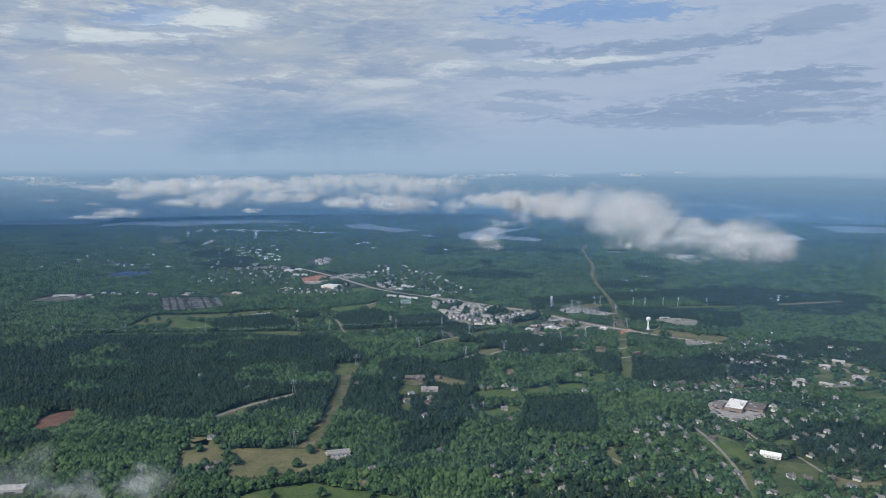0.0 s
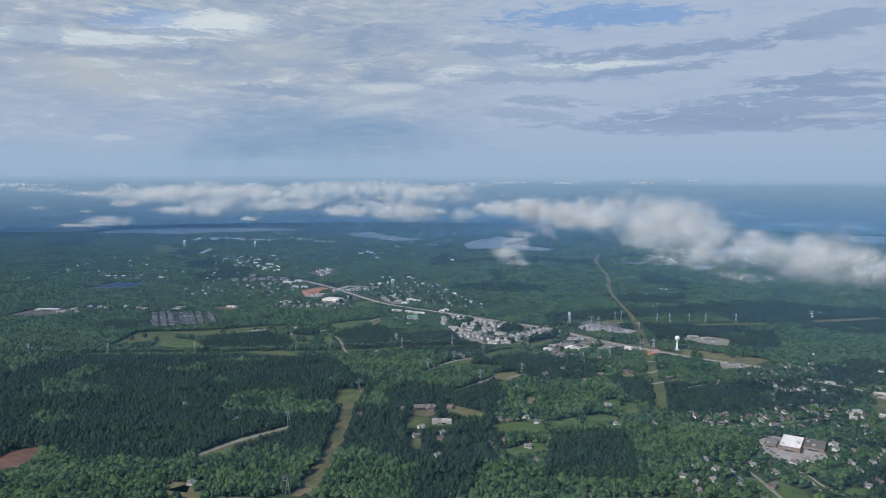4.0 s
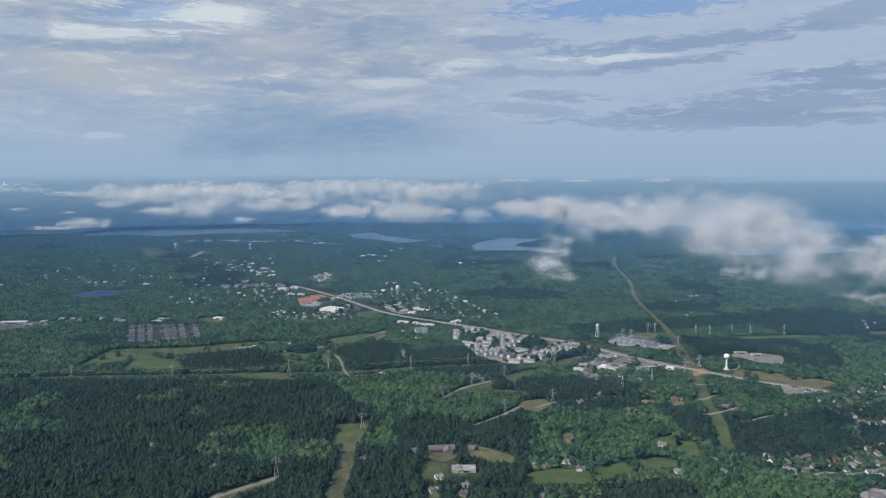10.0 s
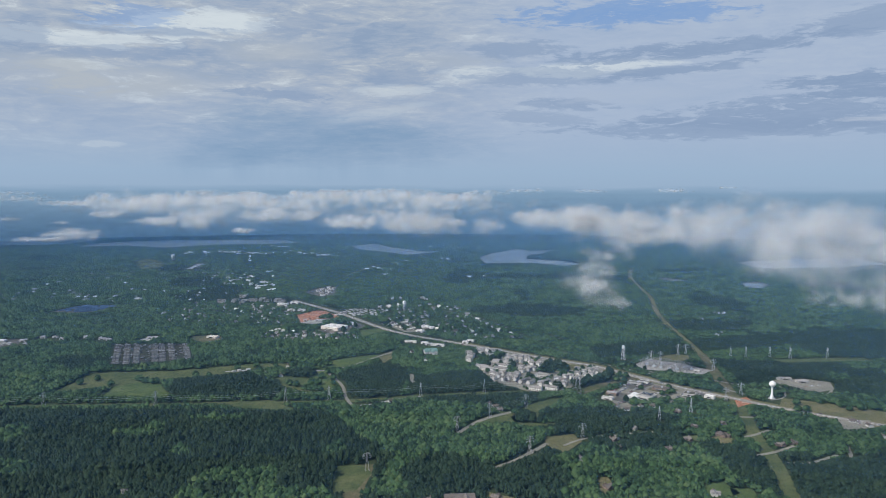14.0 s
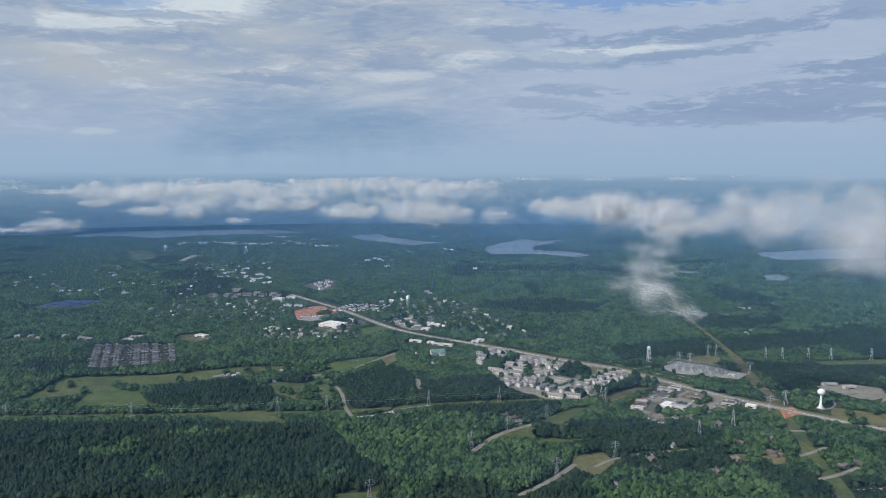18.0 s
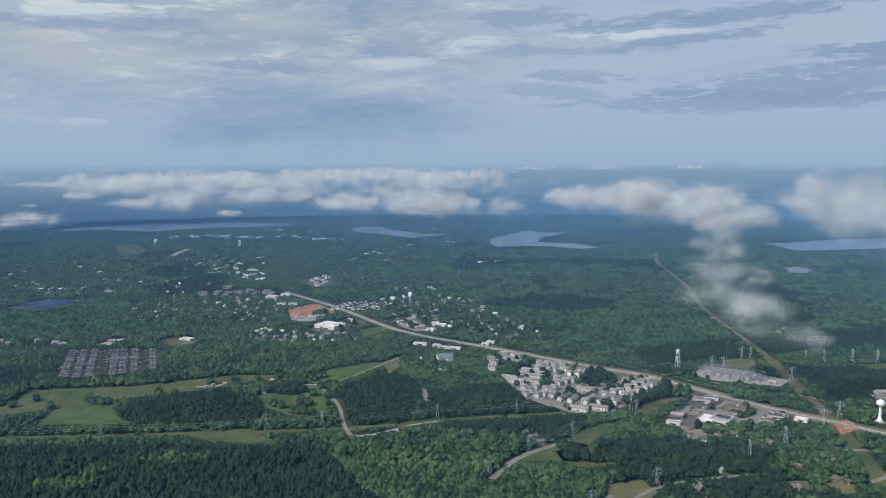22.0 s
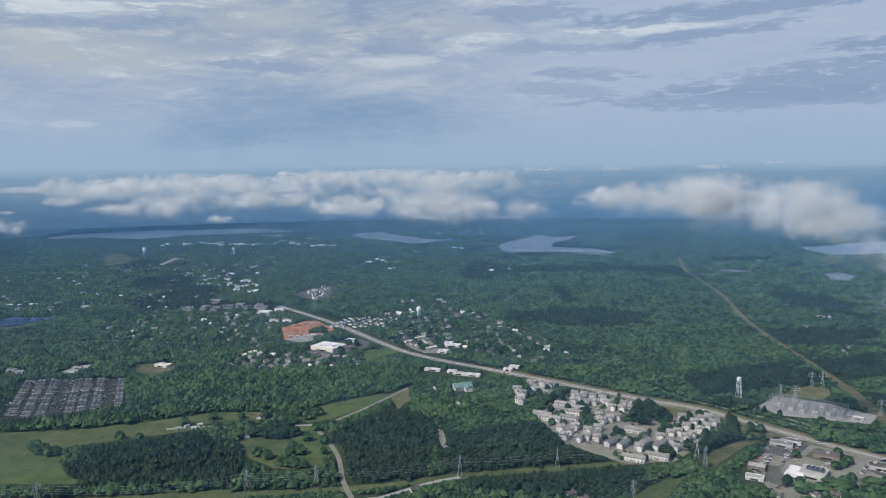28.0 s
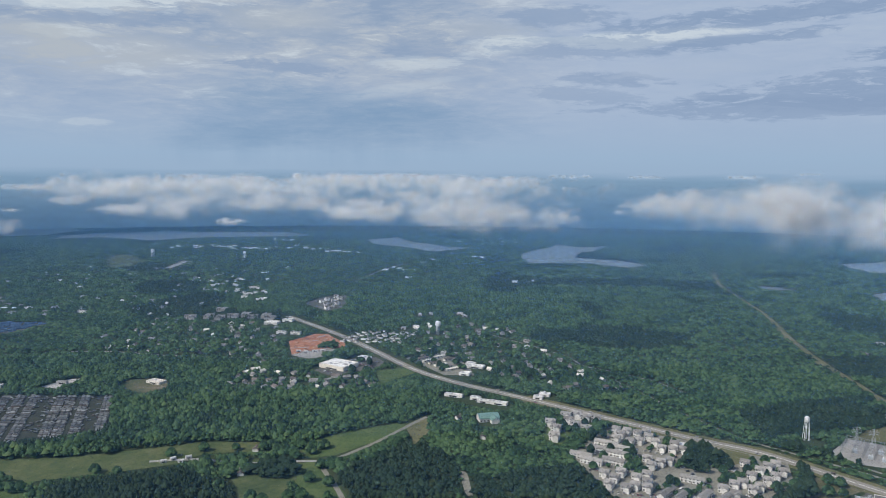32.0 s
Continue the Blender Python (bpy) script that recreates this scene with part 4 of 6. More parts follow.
row_house = house(22, 7, 5.0, 1.9, "white_siding", "pale_shingle", "long white two-storey row of townhouses with a pale grey roof", "row house", "townhouses of the estate", False, 2, 0, 3.6, "row_house")
spread(row_house, [(22, 1657), (14, 1671), (45, 1706), (36, 1690), (58, 1692), (52, 1677), (44, 1657), (110, 1616), (88, 1538), (113, 1542)], EST, clear=7, fixed=True)
spread(house(25, 6.5, 5.0, 1.7, "white_siding", "pale_shingle", "white row of narrow townhouses with a stepped pale roof", "row house", "townhouses of the estate", False, 2, 0, 3.6, "row_house"), [(77, 1584), (89, 1578), (108, 1577), (124, 1572)], 49, clear=7, fixed=True)
lot([(145, 1685), (168, 1706), (191, 1689), (184, 1669), (164, 1660), (150, 1670)], "hayfield", "bare sandy plot beside the estate", 0.42)
lot([(325, 1740), (356, 1771), (385, 1783), (402, 1770), (393, 1746), (370, 1722), (345, 1735)], "hayfield", "dry grass knoll behind the substation", 0.3)
lot([(-574, 1598), (-537, 1614), (-508, 1593), (-492, 1548), (-467, 1511), (-437, 1495), (-480, 1496), (-560, 1496)], "lawn", "open green meadow running down to the cleared strip", 0.28)
lot([(-370, 1624), (-348, 1634), (-315, 1586), (-304, 1556), (-271, 1528), (-240, 1524), (-222, 1540), (-252, 1617), (-264, 1642), (-317, 1652)], "meadow", "grass paddock dotted with trees", 0.27)
spread(house(11, 8.5, 6.6, 2.2, "white_siding", "pale_shingle", "cream three-storey apartment house with a pale roof", "apartment house", "apartment houses near the highway", False, 3, 6.0, 3.4, "apartment_house"), [(15, 1793), (22, 1760), (-2, 1749), (37, 1786), (49, 1784), (16, 1775), (28, 1797), (-6, 1767), (-7, 1723), (32, 1748)], EST + 10, clear=10, fixed=True)
spread(house(22, 11, 6.0, 2.4, "concrete", "grey_shingle", "grey-roofed three-storey apartment block among trees", "apartment block", "apartment blocks beyond the store", False, 3, 9.0, 4.0, "apartment_block"), [(-605, 2432), (-562, 2367), (-543, 2378), (-522, 2361), (-500, 2369), (-484, 2352), (-585, 2345), (-610, 2355), (-640, 2349)], 8, 6, 12, 3)
YARD = []
spread(house(8.2, 6.2, 2.8, 1.7, "white_siding", "grey_shingle", "small white house with a grey roof among trees", "house", "houses among the trees", True, 1, 4.0), [
    (-254, 789), (-379, 1156), (-289, 1091), (-17, 1081), (-45, 1028), (3, 845), (-18, 966), (-73, 792), (-281, 884), (-68, 1138), (-12, 1042), (-39, 1062), (65, 1096), (103, 1103), (115, 1084), (93, 996), (47, 1005), (103, 1251), (163, 1322), (195, 1358), (268, 1076), (226, 1156), (221, 1076), (337, 1120), (393, 1100), (346, 1079), (421, 1093), (451, 1100), (430, 1076), (509, 1122), (257, 871), (329, 781), (295, 764), (387, 772), (463, 948)], 20, 30, 6.2, 5, yard=YARD)
spread(house(8.8, 6.4, 2.8, 1.7, "brick_wall", "brown_shingle", "brick house with a brown roof under trees", "house", "houses among the trees", True, 1, 4.4), [
    (95, 951), (-248, 805), (-315, 1132), (-13, 1020), (-79, 754), (-125, 1112), (1, 1144), (78, 1090), (63, 1014), (120, 1171), (302, 1331), (352, 1301), (376, 1307), (271, 1108), (410, 1112), (371, 1112), (465, 1104), (511, 1235), (298, 1335), (217, 1285), (251, 1319), (158, 1316), (159, 1288), (361, 1301), (273, 1430), (319, 1382), (273, 1367), (343, 883), (461, 895), (402, 765), (463, 782), (428, 767), (372, 1048), (415, 1048)], 35, 30, 6.2, 6, yard=YARD)
spread(house(8.0, 6.0, 2.8, 1.6, "white_siding", "brown_shingle", "small pale house with a brown roof near the lane", "house", "houses among the trees"), [
    (195, 1456), (206, 1440), (229, 1456), (246, 1454), (270, 1430), (12, 1461), (21, 1450), (26, 1434), (497, 1392), (509, 1373), (598, 1392), (606, 1353), (516, 1268), (530, 1232), (555, 1247), (538, 1208), (-129, 1473), (-320, 1613), (-322, 1675), (-293, 1679), (-85, 1723), (-112, 1786), (-423, 1944), (-406, 1918), (-375, 1929), (-343, 1937), (-326, 1956), (-270, 1906), (-231, 1914), (-250, 1915), (-393, 1905), (-411, 2025), (-481, 2148), (-427, 2169)], 10, 30, 6.2, 7, yard=YARD)


def scatter(zone, n, gap, seed):
    """Seeded places inside a polygon, kept apart and off roads and lots."""
    r = random.Random(seed)
    xs, ys = [p[0] for p in zone], [p[1] for p in zone]
    out = []
    tries = 0
    while len(out) < n and tries < n * 40:
        tries += 1
        x, y = r.uniform(min(xs), max(xs)), r.uniform(min(ys), max(ys))
        ax, ay = np.array([x]), np.array([y])
        if not inside(zone, ax, ay)[0] or any(inside(p, ax, ay)[0] for p in CLEAR) or any(near_line(l, ax, ay, h + 8)[0] for l, h in LINES):
            continue
        if all((x - a_) ** 2 + (y - b_) ** 2 > gap * gap for a_, b_ in out) and all((x - q[0]) ** 2 + (y - q[1]) ** 2 > (q[2] + 9) ** 2 for q in SPOTS):
            out.append((x, y))
    return out


RIGHT = [(60, 640), (560, 700), (640, 1000), (560, 1060), (330, 1010), (240, 900), (60, 800)]
EAST = [(330, 1060), (600, 1060), (780, 1330), (620, 1420), (500, 1340), (430, 1130), (330, 1130)]
NORTH = [(-190, 2120), (-60, 1960), (60, 1880), (120, 1900), (20, 2150), (-20, 2300), (-200, 2380)]
WEST = [(-760, 2120), (-420, 2030), (-420, 2300), (-700, 2330)]
FARWEST = [(-1300, 2350), (-700, 2350), (-560, 2600), (-640, 3050), (-1250, 3100)]
BELOW = [(-430, 1890), (-250, 1890), (-230, 1960), (-420, 1985)]
for zone, share in ((RIGHT, 0.62), (EAST, 0.6), (NORTH, 0.62), (WEST, 0.72), (FARWEST, 0.85), (BELOW, 0.5), ([(-60, 960), (130, 960), (180, 1110), (-20, 1160)], 0.62)):
    THIN.append((zone, share))
spread(house(8.0, 6.0, 2.8, 1.6, "white_siding", "grey_shingle", "pale house with a grey roof in a wooded street", "house", "houses in the wooded streets", True, 1, 4.2), scatter(RIGHT, 110, 16, 21), 40, 30, 5.0, 8, yard=YARD, view=17.0)
spread(house(8.0, 6.0, 2.8, 1.6, "white_siding", "brown_shingle", "pale house with a brown roof in a wooded street", "house", "houses in the wooded streets", True, 1, 0.0), [(579, 1380), (587, 1371), (602, 1354), (623, 1362), (515, 1261), (522, 1233), (544, 1240), (556, 1224), (580, 1240), (581, 1214), (345, 1090), (337, 1109), (374, 1090), (395, 1103), (407, 1083), (426, 1112), (440, 1070), (477, 1113), (506, 1134), (523, 1118), (499, 1096), (487, 1080), (532, 1140), (382, 1120), (362, 1082)] + scatter(EAST, 50, 17, 22), 15, 30, 5.2, 9, yard=YARD, view=17.0)


def suburb(places, label, w=11.0, d=8.0, seed=1, clear=8.0):
    """Far houses in one mesh: walls and pitched roofs."""
    r = random.Random(seed)
    bm = bmesh.new()
    for x, y in places:
        m = pose(x, y, 0.1, 0, 0, r.uniform(0, 180))
        k = r.uniform(0.8, 1.3)
        for idx, piece in enumerate((gabled_walls(w * k, d * k, 3.0, 2.0), gable(w * k, d * k, 3.0, 2.0))):
            vs = {v: bm.verts.new(m @ v.co) for v in piece.verts}
            tone = 0 if idx == 0 else r.choice((1, 1, 2, 3))
            for f in piece.faces:
                bm.faces.new([vs[v] for v in f.verts]).material_index = tone
            piece.free()
        SPOTS.append((x, y - 2, clear, r.uniform(10, 45)))
    ob = part("suburb_houses", bm, "concrete")
    for mat in ("grey_shingle", "brown_shingle", "cream_roof"):
        ob.data.materials.append(MATS[mat])
    tagged(ob, label, "houses", "", "stuff")


suburb([(614, 2212), (635, 2219), (536, 1971), (547, 2133), (519, 1950)], "few pale houses in far eastern woods", 11, 8, 2, 7.0)
suburb(scatter(NORTH, 62, 18, 23), "pale houses under trees beyond the highway", 9, 6.5, 3, 4.6)
suburb(scatter(WEST, 52, 20, 24), "pale houses of a wooded suburb", 9, 6.5, 4, 4.6)
suburb(scatter(BELOW, 22, 15, 25), "pale houses behind the large store", 9.5, 7, 5, 5.0)
suburb(scatter(FARWEST, 80, 32, 26), "pale houses scattered through distant wooded suburbs", 11, 8, 6, 6.5)
yards(YARD, "lawn", "mown grass yards round houses")


def mobile_homes():
    t = thing("mobile_home", "white mobile home with a low grey roof", "mobile home", "mobile homes in rows")
    part("wall", boxes((-4.5, -1.7, 0.5, 4.5, 1.7, 2.9)), "white_siding", t)
    part("roof", gable(9, 3.4, 2.9, 0.5, 0.2, 0.15), "pale_shingle", t)
    part("skirt", boxes((-4.4, -1.6, 0, 4.4, 1.6, 0.5)), "concrete", t)
    pane(t, -2.4, -1.7, 1.8, 1.2, 1.0, 0)
    pane(t, 2.4, -1.7, 1.8, 1.2, 1.0, 0)
    r = random.Random(9)
    places = [(-312 + 13.5 * i + 5 * j + r.uniform(-4, 4), 2172 + 15 * j + r.uniform(-5, 5)) for j in range(6) for i in range(8)]
    spread(t, places, 62, 18, 4.2, 12)


mobile_homes()
THIN.append(([(-320, 2165), (-205, 2165), (-190, 2270), (-320, 2260)], 0.5))


# ---- large buildings ----
def flat_building(name, x, y, turn, w, d, h, wall, roof, label, category, units=3, group="", clear=True):
    """A flat-roofed building: walls, roof deck, parapet, rooftop units, glazed front."""
    h *= 0.72
    t = thing(name, label, category, group, m=pose(x, y, 0.3, 0, 0, turn))
    part("wall", boxes((-w / 2, -d / 2, 0, w / 2, d / 2, h)), wall, t)
    deck = part("roof", boxes((-w / 2 + 0.3, -d / 2 + 0.3, h - 0.2, w / 2 - 0.3, d / 2 - 0.3, h + 0.15)), roof, t)
    part("parapet", boxes((-w / 2 - 0.1, -d / 2 - 0.1, h, w / 2 + 0.1, -d / 2 + 0.3, h + 0.6), (-w / 2 - 0.1, d / 2 - 0.3, h, w / 2 + 0.1, d / 2 + 0.1, h + 0.6),
                          (-w / 2 - 0.1, -d / 2 + 0.3, h, -w / 2 + 0.3, d / 2 - 0.3, h + 0.6), (w / 2 - 0.3, -d / 2 + 0.3, h, w / 2 + 0.1, d / 2 - 0.3, h + 0.6)), wall, t)
    r = random.Random(int(x * 7 + y))
    for k in range(units):
        ux, uy = r.uniform(-0.38, 0.38) * w, r.uniform(-0.35, 0.35) * d
        part("roof_unit", boxes((ux - 1.6, uy - 1.1, h + 0.15, ux + 1.6, uy + 1.1, h + 1.7), (ux - 1.1, uy - 0.7, h + 1.7, ux + 1.1, uy + 0.7, h + 1.9)), "galvanised_steel", deck)
    part("shop_front", boxes((-w * 0.22, -d / 2 - 0.12, 0.4, w * 0.22, -d / 2 + 0.1, min(2.0, h - 0.6))), "dark_glass", t)
    part("awning", boxes((-w * 0.25, -d / 2 - 0.9, min(2.3, h - 0.8), w * 0.25, -d / 2 - 0.12, min(2.5, h - 0.5))), "concrete", t)
    a_ = radians(turn)
    c, s = math.cos(a_), math.sin(a_)
    FOOT.append([(x + px * c - py * s, y + px * s + py * c) for px, py in ((-w / 2 - 4, -d / 2 - 8), (w / 2 + 4, -d / 2 - 8), (w / 2 + 4, d / 2 + 4), (-w / 2 - 4, d / 2 + 4))])
    if clear:
        CLEAR.append([(x + px * c - py * s, y + px * s + py * c) for px, py in ((-w / 2 - 6, -d / 2 - 12), (w / 2 + 6, -d / 2 - 12), (w / 2 + 6, d / 2 + 5), (-w / 2 - 6, d / 2 + 5))])
    return t


flat_building("store", -292, 2010, -30, 46, 36, 8, "cream_roof", "white_roof", "large store with a bright white flat roof", "store", 6)
flat_building("store", -260, 2058, -30, 18, 12, 5, "white_siding", "white_roof", "small white shop beside a car park", "shop", 2)
flat_building("factory", 420, 1004, -32, 24, 45, 7.5, "brick_wall", "white_roof", "brick factory hall with a bright white roof", "factory", 3)
flat_building("factory", 446, 1000, -32, 24, 32, 5, "brick_wall", "brown_shingle", "brick factory wing with a dark flat roof", "factory", 2)
flat_building("factory", 398, 1010, -32, 14, 26, 4.5, "brick_wall", "grey_shingle", "low brick factory wing with a grey roof", "factory", 1)
flat_building("warehouse", 503, 1606, 8, 22, 8, 3.5, "concrete", "concrete", "long grey-roofed depot beside the water tower", "depot", 2)
flat_building("warehouse", 524, 1590, 8, 18, 9, 4, "concrete", "concrete", "low grey depot shed on a gravel pad", "shed", 1)
shed = flat_building("warehouse", 233, 1500, -38, 16, 24, 5.5, "white_siding", "white_roof", "white warehouse with a pale metal roof", "warehouse", 0)
solar = flat_building("warehouse", 249, 1499, -38, 22, 24, 6, "white_siding", "concrete", "pale warehouse with solar panels on its roof", "warehouse", 0)
for i in range(4):
    for j in range(2):
        part("solar_panel", boxes((-7 + 4 * i, -2 + 5 * j, 6.3, -3.6 + 4 * i, 2 + 5 * j, 6.5)), "solar_glass", solar, "black solar panel")
flat_building("office", 283, 1542, -28, 24, 14, 5, "brick_wall", "brown_shingle", "brick office with a brown flat roof", "office", 1)
flat_building("office", 252, 1574, -28, 22, 12, 5, "concrete", "grey_shingle", "grey-roofed business building beside the highway", "office", 2)
flat_building("office", 268, 1580, -28, 14, 10, 5, "white_siding", "grey_shingle", "small grey-roofed roadside shop", "shop", 1)
flat_building("office", 202, 1516, -28, 16, 12, 5, "brick_wall", "concrete", "low brick workshop with a pale flat roof", "workshop", 1)
flat_building("office", 190, 1492, -28, 16, 9, 4, "white_siding", "concrete", "low pale workshop with a flat roof", "workshop", 1)
flat_building("office", 321, 1512, -30, 22, 14, 5, "concrete", "asphalt", "dark-roofed restaurant beside the highway", "restaurant", 2)
flat_building("filling_station", 344, 1500, -40, 14, 8, 5, "white_siding", "white_roof", "white filling station canopy", "filling station", 0)
flat_building("store", 132, 1706, EST, 16, 9, 4, "white_siding", "white_roof", "small white flat-roofed clubhouse", "clubhouse", 1)
flat_building("low_building", -526, 1912, -25, 24, 13, 4, "cream_roof", "cream_roof", "low cream building on a sandy clearing", "building", 1)
for x, y, w, d in ((-119, 1873, 24, 7), (-91, 1862, 13, 8), (-81, 1850, 16, 7), (-62, 1843, 22, 8), (-104, 1978, 15, 13), (-88, 2018, 26, 13), (-95, 2034, 14, 10), (0, 1882, 14, 9), (-10, 1870, 12, 8)):
    flat_building("store", x, y, -20, w, d, 4.5, "white_siding", "white_roof", "long low white building beside the highway", "building", 2, "white buildings along the highway")
for i, (x, y) in enumerate([(-170, 2062), (-160, 2050), (-150, 2038), (-141, 2026), (-132, 2014), (-124, 2002), (-165, 2085), (-145, 2075), (-128, 2060)]):
    t = house(21, 5.5, 2.8, 0.7, "cream_roof", "cream_roof" if i % 2 else "brown_shingle", "long low storage building with roll doors", "storage building", "storage buildings", False, 1, 0, 5.0, "storage_building")
    t.matrix_basis = pose(x, y, 0.3, 0, 0, 38)
green = house(24, 16, 4.5, 4.0, "white_siding", "green_metal_roof", "hall with a pale green metal roof among trees", "hall", "", False, 1, 10.0, 4.0, "hall")
green.matrix_basis = pose(-78, 1784, 0.2, 0, 0, 15)
SPOTS.append((-78, 1778, 20))
for x, y, w, d, txt in ((-470, 2312, 26, 18, "white-roofed store beside the highway"), (-445, 2338, 20, 12, "small white shop beside the highway"), (-431, 2228, 18, 8, "grey-roofed apartments behind a building site"), (-405, 2226, 18, 8, "grey-roofed apartments behind a building site")):
    flat_building("store", x, y, -10, w, d, 6, "white_siding", "white_roof" if "white" in txt else "grey_shingle", txt, "building", 2)
for x, y, w, d in ((-113, 2432, 20, 10), (-103, 2407, 15, 8), (-194, 2415, 10, 7), (-172, 2425, 10, 7), (-386, 2493, 12, 8), (-195, 2298, 18, 9), (-217, 2281, 14, 8)):
    flat_building("building", x, y, -8, w * 0.65, d * 0.7, 5, "concrete", "white_roof", "white-roofed building in woods beyond the highway", "building", 1, "white roofs beyond the highway")
for x, y, w, d in ((-650, 1900, 18, 8), (-950, 1862, 54, 16), (-905, 1836, 26, 11), (-868, 1900, 14, 8), (-844, 1902, 14, 8), (-821, 1885, 12, 8), (-780, 1902, 15, 8), (-743, 1890, 18, 9), (-869, 1839, 10, 9), (-725, 1880, 15, 8), (-890, 1868, 20, 10)):
    flat_building("warehouse", x, y, 4, w * (1 if w > 40 else 0.72), d * 0.9, 4.5, "concrete", ("white_roof", "pale_shingle", "concrete")[(x + y) % 3], "pale flat-roofed warehouse in woods", "warehouse", 2, "pale warehouses in the woods")
for x, y, w, d in ((603, 1111, 22, 9), (634, 1114, 16, 9), (553, 1105, 12, 9), (573, 1131, 16, 9), (674, 1146, 22, 12), (655, 1215, 20, 10), (694, 1244, 24, 12), (610, 1274, 18, 10), (705, 1186, 18, 10)):
    flat_building("store", x, y, -35, w * 0.85, d * 0.9, 4.0, "concrete", ("concrete", "pale_shingle", "cream_roof", "grey_shingle")[(x + y) % 4], "pale flat-roofed shop on a shopping road", "shop", 2, "shops on the shopping road")
TOWN_ROOFS = [(-781, 2838), (-844, 2903), (-724, 2841), (-644, 2721), (-640, 2647), (-679, 2865), (-679, 3036), (-788, 2978), (-613, 3105), (-754, 2776), (-586, 2581), (-538, 2567), (-831, 2846), (-883, 2379), (-1033, 2402), (-710, 2700), (-690, 2760), (-660, 2690), (-600, 2650), (-620, 2740)]


def far_building(x, y, turn, w, d, h, label, group, roof="white_roof"):
    w, d = 0.72 * w, 0.78 * d
    t = thing("building", label, "building", group, m=pose(x, y, 0.2, 0, 0, turn))
    part("wall", boxes((-w / 2, -d / 2, 0, w / 2, d / 2, h)), "white_siding", t)
    part("roof", gable(w, d, h, d * 0.1), roof, t)
    SPOTS.append((x, y, 0.6 * max(w, d)))


fr = random.Random(77)
FAR_ROOFS = [(-1085, 3664), (-1036, 3712), (-1006, 3690), (-972, 3716), (-940, 3650), (-895, 3676), (-860, 3640), (-829, 3636), (-870, 4020), (-831, 3976), (-677, 3645), (-623, 3649), (-570, 3609), (-1192, 3702), (-637, 3860), (-511, 3571), (-1205, 3669), (-1101, 3691), (-1063, 3735), (-916, 3632), (-696, 3689), (-586, 3588), (-522, 3559), (-740, 3750), (-780, 3680)]
for x, y in TOWN_ROOFS:
    for k in range(2):
        far_building(x + fr.uniform(-26, 26), y + fr.uniform(-20, 20), fr.uniform(-30, 30), fr.uniform(10, 24), fr.uniform(7, 11), 4, "pale roof in the distant wooded town", "roofs of the wooded town", fr.choice(("white_roof", "cream_roof", "concrete")))
for x, y in FAR_ROOFS:
    for k in range(2):
        far_building(x + fr.uniform(-30, 30), y + fr.uniform(-25, 25), fr.uniform(-30, 30), fr.uniform(12, 30), fr.uniform(9, 14), 5, "pale roof in the far lakeside town", "roofs of the lakeside town", fr.choice(("white_roof", "concrete", "cream_roof")))
for x, y in [(-125, 4033), (-56, 4098), (11, 3971), (-39, 3449), (-68, 3470), (-148, 3588), (111, 4000), (186, 4215), (-207, 3363), (-238, 3282), (60, 4050), (-20, 4060), (120, 4120), (60, 4180), (-336, 3099), (-297, 3133), (-252, 3099), (-257, 2950), (32, 2891), (75, 2908), (-315, 3160), (-280, 3080)]:
    far_building(x, y, fr.uniform(-30, 30), fr.uniform(10, 24), fr.uniform(8, 11), 4, "pale roof among the far wooded coves", "roofs by the far coves", fr.choice(("white_roof", "cream_roof")))
for i, (x, y) in enumerate([(882, 1882), (893, 1866), (838, 1832), (852, 1818), (866, 1850), (672, 1455), (601, 1363)]):
    far_building(x, y, 10 * i, 9, 8, 3.5, "small white building in eastern woods", "small eastern buildings")
for i, (x, y) in enumerate([(-400, 2615), (-388, 2590), (-415, 2575), (-395, 2555), (-420, 2545), (-384, 2525), (-405, 2515), (-395, 2470)]):
    t = copy_thing(town, pose(x, y, 0.3, 0, 0, 30 + 20 * (i % 3)))
    tagged(t, "pale two-storey house in a small far estate", "house", "houses of the far estate")
barn = house(22, 10, 4.0, 2.4, "white_siding", "white_roof", "long white barn beside a field", "barn", "", False, 1, 0, 5.0, "barn")
barn.matrix_basis = pose(390, 828, 0.3, 0, 0, -30)
SPOTS.append((390, 822, 16))
school = house(30, 14, 4.2, 2.6, "brick_wall", "brown_shingle", "long brick building with a red-brown roof and drive", "school", "", False, 1, 10.0, 4.0, "school")
school.matrix_basis = pose(-36, 1140, 0.3, 0, 0, 5)
SPOTS.append((-36, 1132, 26))
flat_building("building", -12, 1082, 0, 26, 12, 5, "concrete", "concrete", "pale flat-roofed building beside a grass plot", "building", 2)
lot([(-51, 1140), (-36, 1150), (-18, 1146), (-19, 1120), (-33, 1106), (-50, 1115)], "cleared_strip", "pale drive in front of a brick building", 0.34)
farm = house(26, 12, 4.0, 2.2, "white_siding", "grey_shingle", "grey-roofed barn at the edge of a hayfield", "barn", "", False, 1, 0, 5.0, "barn")
farm.matrix_basis = pose(-116, 834, 0.3, 0, 0, 15)
lot([(-134, 840), (-115, 852), (-96, 830), (-116, 812)], "gravel", "pale gravel round a barn", 0.4)
flat_building("building", -442, 737, 8, 26, 14, 5, "concrete", "concrete", "long pale flat-roofed building at the edge of woods", "building", 2)
trailer = flat_building("trailer", -405, 1638, 30, 6, 2.6, 3.4, "white_siding", "white_roof", "white farm trailer parked on a meadow", "trailer", 0, "trailers on the meadow", False)
for x, y, a_ in ((-398, 1645, 60), (-388, 1640, 10), (-384, 1650, 30)):
    copy_thing(trailer, pose(x, y, 0.3, 0, 0, a_))


